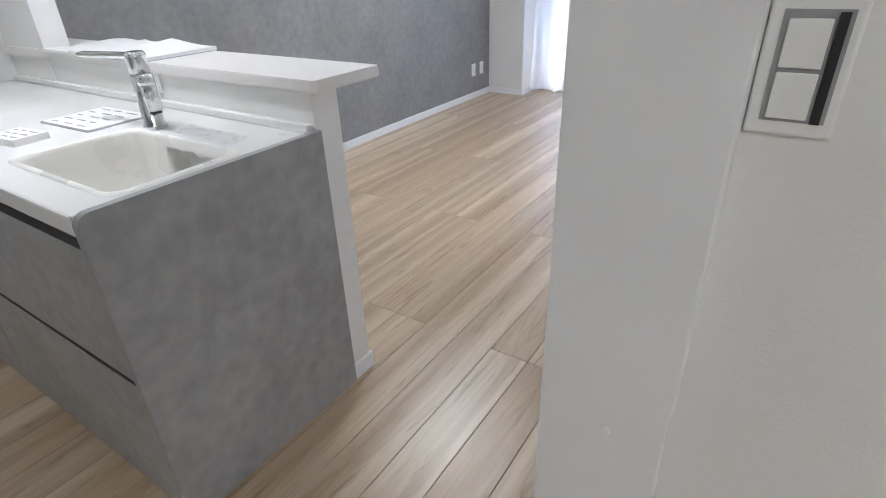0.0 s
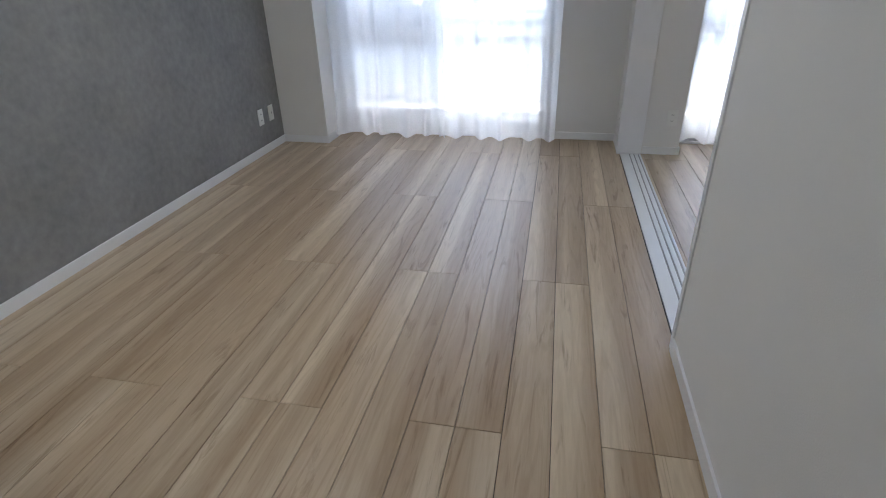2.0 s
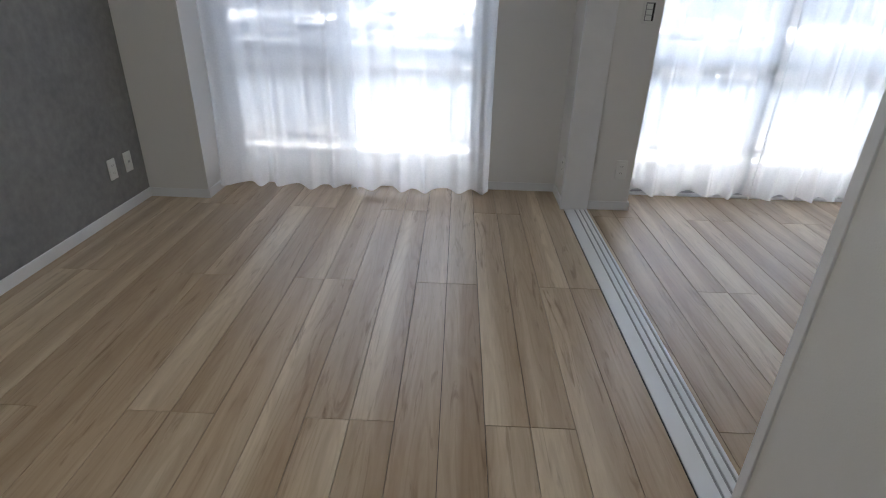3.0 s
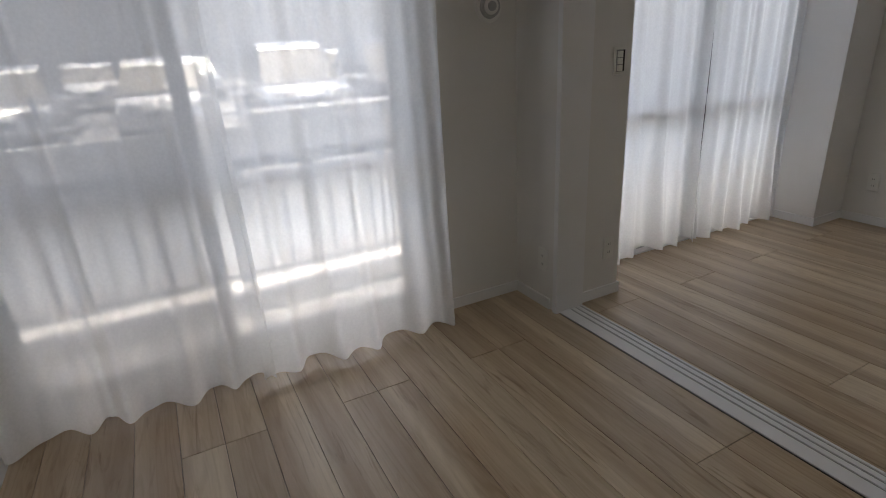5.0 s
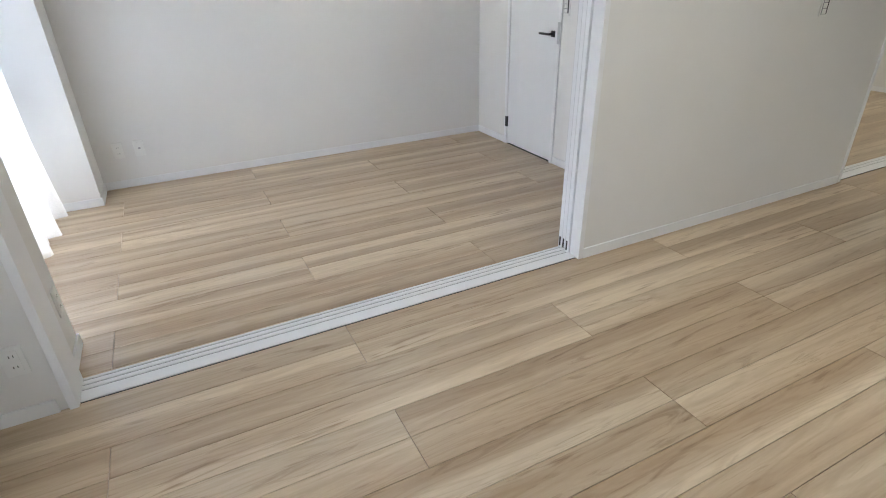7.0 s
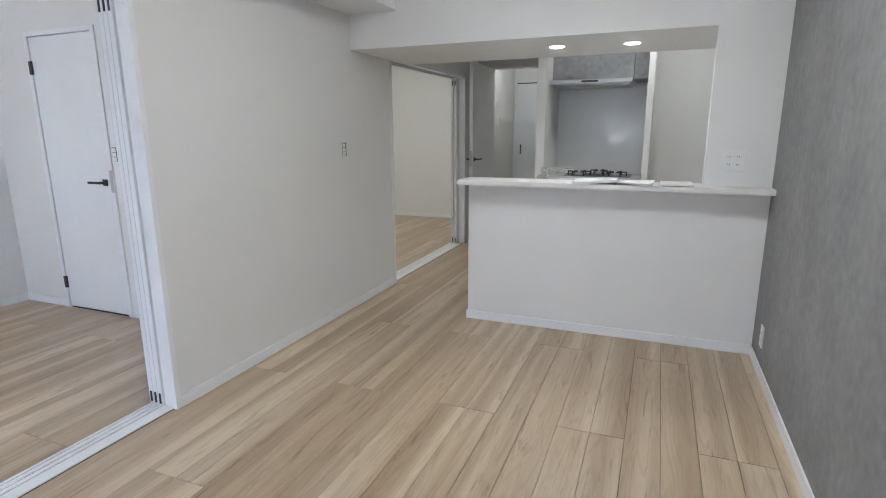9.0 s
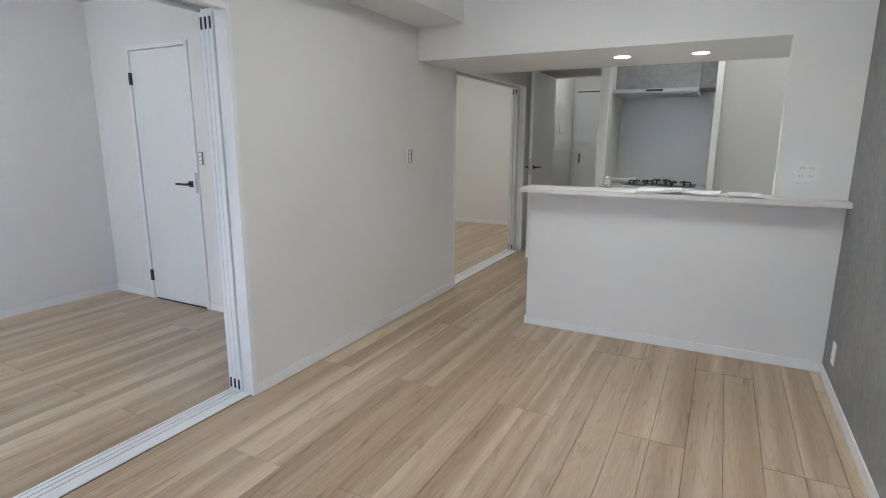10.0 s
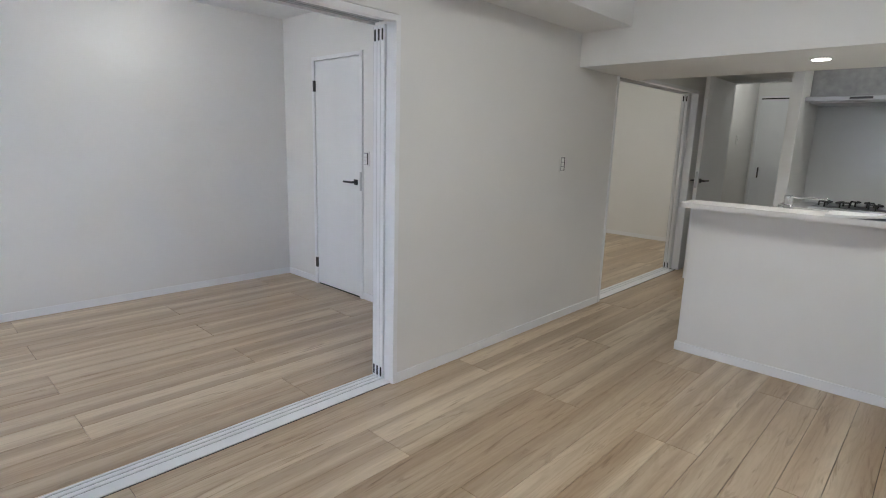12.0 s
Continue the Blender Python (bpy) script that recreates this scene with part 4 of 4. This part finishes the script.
stack_of_paper("document_stack", (0.485, -0.02, 0.989), 2, 0.17, 0.27, 0.007, "white paper sheets lying by the wing wall", "papers", 0, 0.010, 6)
stack_of_paper("manual", (1.06, -0.335, 0.852), 3, 0.25, 0.19, 0.006, "printed manual in clear wrap on the worktop", "manual", 5, 0.0, 3, cover=True)
stack_of_paper("leaflet", (1.09, -0.555, 0.852), 8, 0.13, 0.09, 0.018, "small folded leaflet packet on the worktop", "leaflet", 3, 0.0, 5)
wall_plate("outlet", (1.06, -0.1275, 0.925), (0, -1, 0), 0.07, 0.06, "white outlet above the sink worktop", "outlet", "", "blank")

# stove side
stove_unit = thing("stove_cabinet", (0, 0, 0), "cement-grey stove cabinet against the back wall", "cabinet")
part("carcass", boxes(((0.727, Y_NOOK + 0.001, 0.0), (1.558, -1.52, 0.85))), GREY_PANEL, stove_unit)
part("drawer_front", boxes(((0.731, -1.519, 0.10), (1.555, -1.50, 0.44)), bevel=0.002), GREY_PANEL, stove_unit)
part("drawer_front", boxes(((0.731, -1.519, 0.452), (1.555, -1.50, 0.825)), bevel=0.002), GREY_PANEL, stove_unit)
wt2 = thing("stove_worktop", (0, 0, 0), "white worktop around the gas stove", "worktop")
part("slab", boxes(((0.726, Y_NOOK + 0.001, 0.85), (1.559, -1.495, 0.88)), bevel=0.003), ACRYLIC, wt2)
hob = thing("gas_stove", (1.115, -1.80, 0.88), "black glass gas stove with iron grates", "stove")
part("glass_top", boxes(((-0.295, -0.23, 0), (0.295, 0.23, 0.012)), bevel=0.004), BLACK, hob)
part("trim", boxes(((-0.300, 0.231, 0), (0.300, 0.255, 0.014)), bevel=0.003), STEEL, hob)
for cx, cy, r_ in ((-0.16, 0.06, 0.10), (0.16, 0.06, 0.10), (0.0, -0.13, 0.075)):
    g = part("grate", tubes(*[((cx + 0.03 * math.cos(a), cy + 0.03 * math.sin(a), 0.045), (cx + r_ * math.cos(a), cy + r_ * math.sin(a), 0.048), 0.006) for a in [i * math.pi / 3 for i in range(6)]],
                            *[((cx + r_ * math.cos(a), cy + r_ * math.sin(a), 0.048), (cx + r_ * math.cos(a), cy + r_ * math.sin(a), 0.012), 0.006) for a in [i * math.pi / 3 for i in range(6)]], n=8), BLACK, hob)
    part("burner", lathe([(0.04, 0.012), (0.04, 0.030), (0.028, 0.036)], at=(cx, cy, 0)), STEEL, hob, smooth=True)
part("splash_panel", boxes(((0.726, Y_NOOK + 0.0005, 0.881), (1.559, Y_NOOK + 0.006, 1.70))), GRANITE, tagged(thing("splash_wall", (0, 0, 0), "glossy pale grey enamel splash panel behind the stove", "splash panel")))
hood = thing("range_hood", (1.205, -1.80, 1.70), "thin stainless range hood under a grey cabinet", "range hood")
part("canopy", boxes(((-0.355, -0.345, 0.0), (0.352, 0.20, 0.035)), bevel=0.006), STEEL, hood)
part("filter_recess", boxes(((-0.33, -0.30, -0.012), (0.33, 0.15, 0.0))), PLASTIC_GREY, hood)
part("control_strip", boxes(((-0.07, 0.2005, 0.010), (0.07, 0.204, 0.026))), BLACK, hood)
uc = thing("hood_cabinet", (1.205, -1.80, 1.736), "cement-grey cabinet above the range hood", "cabinet")
part("body", boxes(((-0.352, -0.345, 0.0), (0.352, 0.02, 0.60))), GREY_PANEL, uc)
part("door", boxes(((-0.352, 0.0205, 0.002), (0.352, 0.04, 0.598)), bevel=0.002), GREY_PANEL, uc)
uf = thing("filler_cabinet", (0.785, -1.90, 1.736), "narrow cement-grey filler beside the hood cabinet", "cabinet")
part("body", boxes(((-0.058, -0.245, 0), (0.062, 0.14, 0.60)), bevel=0.002), GREY_PANEL, uf)


# ---- balcony and car park ----
struct("balcony_floor", boxes(((-3, Y_OUT, -0.25), (9, 5.34, -0.08))), CONCRETE, "pale concrete balcony floor", "balcony")
struct("balcony_kerb", boxes(((-3, 5.10, -0.08), (9, 5.34, 0.02)), bevel=0.01), CONCRETE, "sunlit concrete kerb of the balcony edge", "kerb")
# unseen slab, its depth chosen so sun reaches only the balcony's outer edge
struct("balcony_roof", boxes(((-3, Y_OUT, 2.45), (9, 5.42, 2.62))), CONCRETE, "unseen concrete slab added to keep sun off the balcony", "balcony")
struct("facade", boxes(((-3, 4.36, -0.25), (-0.15, Y_OUT, 2.6)), ((X_BED + 0.15, 4.36, -0.25), (9, Y_OUT, 2.6))), CONCRETE, "plain concrete facade beside the windows", "wall")
rail = thing("balcony_railing", (0, 5.20, 0), "grey metal balcony railing with upright bars", "railing")
part("top_rail", boxes(((-3, -0.03, 0.615), (9, 0.03, 0.70)), bevel=0.012), PARTITION, rail)
part("bottom_rail", boxes(((-3, -0.012, 0.108), (9, 0.012, 0.125))), PARTITION, rail)
for k in range(28):
    part("post", boxes(((-2.80 + 0.42 * k - 0.006, -0.008, 0.021), (-2.80 + 0.42 * k + 0.006, 0.008, 0.615))), PARTITION, rail)
    part("post_cap", lathe([(0.036, 0.685), (0.046, 0.70), (0.042, 0.745), (0.016, 0.760)], n=12, at=(-2.80 + 0.42 * k, 0, 0)), BLACK, rail, "dark round post cap")
bar_me = None
for k in range(92):
    if bar_me is None:
        o = part("bar", boxes(((-0.007, -0.007, 0.126), (0.007, 0.007, 0.615))), PARTITION, rail)
        bar_me = o.data
    else:
        o = new("bar", bar_me)
        o.parent = rail
    o.location.x = -2.9 + 0.13 * k
for k in range(27):
    x0 = -2.80 + 0.42 * k + 0.007
    part("panel", boxes(((x0, -0.014, 0.20), (x0 + 0.406, -0.009, 0.612))), FROSTED, rail, "frosted white lower panel")
struct("ground", boxes(((-400, 5.34, -0.4), (400, 600, -0.2))), ASPHALT, "sunlit asphalt of the car park", "ground")
struct("lot_wall", boxes(((-20, 8.0, -0.2), (1.9, 8.15, 0.62)), ((1.9, 8.0, -0.2), (24, 8.15, 0.74))), LOT_WALL, "low grey block wall along the car park", "wall")
fence = thing("lot_fence", (0, 9.2, -0.2), "grey metal fence with two rails before the cars", "fence")
for z in (0.85, 1.15):
    part("fence_rail", tubes(((-14, 0, z), (18, 0, z), 0.022), n=8), PARTITION, fence)
for k in range(17):
    part("fence_post", tubes(((-14 + 2 * k, 0, 0), (-14 + 2 * k, 0, 1.2), 0.028), n=8), PARTITION, fence)
struct("backdrop", boxes(((-90, 46, -0.3), (90, 46.5, 5.2))), LOT_WALL, "pale distant wall behind the car park", "backdrop")


def car(place, turn, paint, label, tall=1.0):
    """A parked car: side profile drawn out to its width and rounded, with glass, wheels and lights."""
    c = thing("car", place, label, "car", "parked cars")
    c.rotation_euler = (0, 0, radians(turn))
    wd = 0.84
    low = [(-2.0, 0.32), (-2.05, 0.55), (-1.98, 0.80), (-1.1, 0.96), (1.6, 0.98), (1.98, 0.90), (2.02, 0.50), (1.95, 0.30)]
    roof = [(-1.12, 0.95), (-0.45, 1.42 * tall), (0.1, 1.52 * tall), (1.3, 1.50 * tall), (1.85, 0.97)]

    def extrude(prof, half, taper=1.0):
        bm = bmesh.new()
        zm = max(z for _, z in prof)
        a = [bm.verts.new((x, -half * (1 - (1 - taper) * max(0, z - 0.95) / max(0.01, zm - 0.95)), z)) for x, z in prof]
        b = [bm.verts.new((v.co.x, -v.co.y, v.co.z)) for v in a]
        bm.faces.new(a[::-1])
        bm.faces.new(b)
        for i in range(len(a)):
            j = (i + 1) % len(a)
            bm.faces.new((a[i], a[j], b[j], b[i]))
        return bm

    bm = extrude(low, wd)
    bmesh.ops.bevel(bm, geom=bm.edges[:], offset=0.07, segments=2, affect="EDGES")
    part("body", bm, paint, c, smooth=True)
    bm = extrude(roof, wd - 0.03, 0.78)
    bmesh.ops.bevel(bm, geom=bm.edges[:], offset=0.03, segments=2, affect="EDGES")
    part("glasshouse", bm, CAR_GLASS, c)
    bm = extrude([(-0.50, 1.40 * tall), (0.1, 1.505 * tall), (1.32, 1.49 * tall), (1.40, 1.42 * tall), (1.32, 1.53 * tall), (0.1, 1.55 * tall), (-0.42, 1.46 * tall)], 0.66)
    part("roof", bm, paint, c)
    for x in (-1.25, 1.28):
        for y in (-0.80, 0.80):
            wh = part("wheel", tubes(((x, y - 0.09, 0.31), (x, y + 0.09, 0.31), 0.31), n=20), TYRE, c)
            part("rim", tubes(((x, y - 0.095, 0.31), (x, y + 0.095, 0.31), 0.19), n=12), STEEL, wh)
    for y in (-0.6, 0.6):
        part("headlight", boxes(((-2.06, y - 0.16, 0.66), (-1.90, y + 0.16, 0.80)), bevel=0.03), CHROME, c)
        part("mirror", boxes(((-0.85, y * 1.53 - 0.05, 0.98), (-0.72, y * 1.53 + 0.05, 1.12)), bevel=0.02), paint, c)
    part("grille", boxes(((-2.075, -0.38, 0.52), (-2.0, 0.38, 0.64)), bevel=0.01), BLACK, c)
    part("number_plate", boxes(((-2.085, -0.16, 0.40), (-2.03, 0.16, 0.50))), PAPER, c)
    return c


PAINT_WHITE = simple("car_paint_white", (0.75, 0.76, 0.78), 0.15, amount=0.01, bump=0.0)
PAINT_SILVER = simple("car_paint_silver", (0.50, 0.51, 0.53), 0.2, 0.4, amount=0.02, bump=0.0)
PAINT_DARK = simple("car_paint_dark", (0.06, 0.06, 0.07), 0.15, amount=0.02, bump=0.0)
for place, turn, paint, txt, tall in (
        ((-4.2, 15.5, -0.2), 90, PAINT_WHITE, "white compact car parked facing the building", 1.05), ((-1.4, 15.8, -0.2), 90, PAINT_SILVER, "silver car parked behind the low wall", 1.0),
        ((1.35, 15.2, -0.2), 90, PAINT_WHITE, "white hatchback parked facing the building", 1.0), ((3.95, 15.0, -0.2), 90, PAINT_SILVER, "pale silver minivan parked in the row", 1.12),
        ((6.4, 15.4, -0.2), 90, PAINT_DARK, "dark car parked at the row's end", 1.1), ((9.0, 15.2, -0.2), 90, PAINT_WHITE, "white tall car parked in the row", 1.15),
        ((11.8, 15.2, -0.2), 90, PAINT_SILVER, "silver van parked in the row", 1.15), ((-0.6, 25, -0.2), 90, PAINT_WHITE, "white car in the far parking row", 1.0),
        ((2.6, 25.3, -0.2), 90, PAINT_SILVER, "silver car in the far parking row", 1.05), ((5.4, 25, -0.2), 90, PAINT_WHITE, "white box car in the far parking row", 1.15),
        ((-3.6, 25.2, -0.2), 90, PAINT_DARK, "dark car in the far parking row", 1.0), ((8.4, 25, -0.2), 90, PAINT_WHITE, "white car at the far row's end", 1.0),
        ((14.6, 15.4, -0.2), 90, PAINT_WHITE, "white car beyond the van", 1.0), ((17.5, 15.2, -0.2), 90, PAINT_SILVER, "silver car at the lot's side", 1.0)):
    car(place, turn, paint, txt, tall)

# ---- floor boards, laid last ----
lay(0.0, 2.672, -2.86, 4.40, X0, J1)
lay(2.818, X_BED, Y_BED, 4.40, 2.838, 2.092)
lay(2.812, 4.9, Y_END, -0.62, 2.86, J1)
lay(1.70, W, -4.6, -2.86, X0, J1)
lay(2.672, 2.818, 4.006, 4.03, X0, J1)
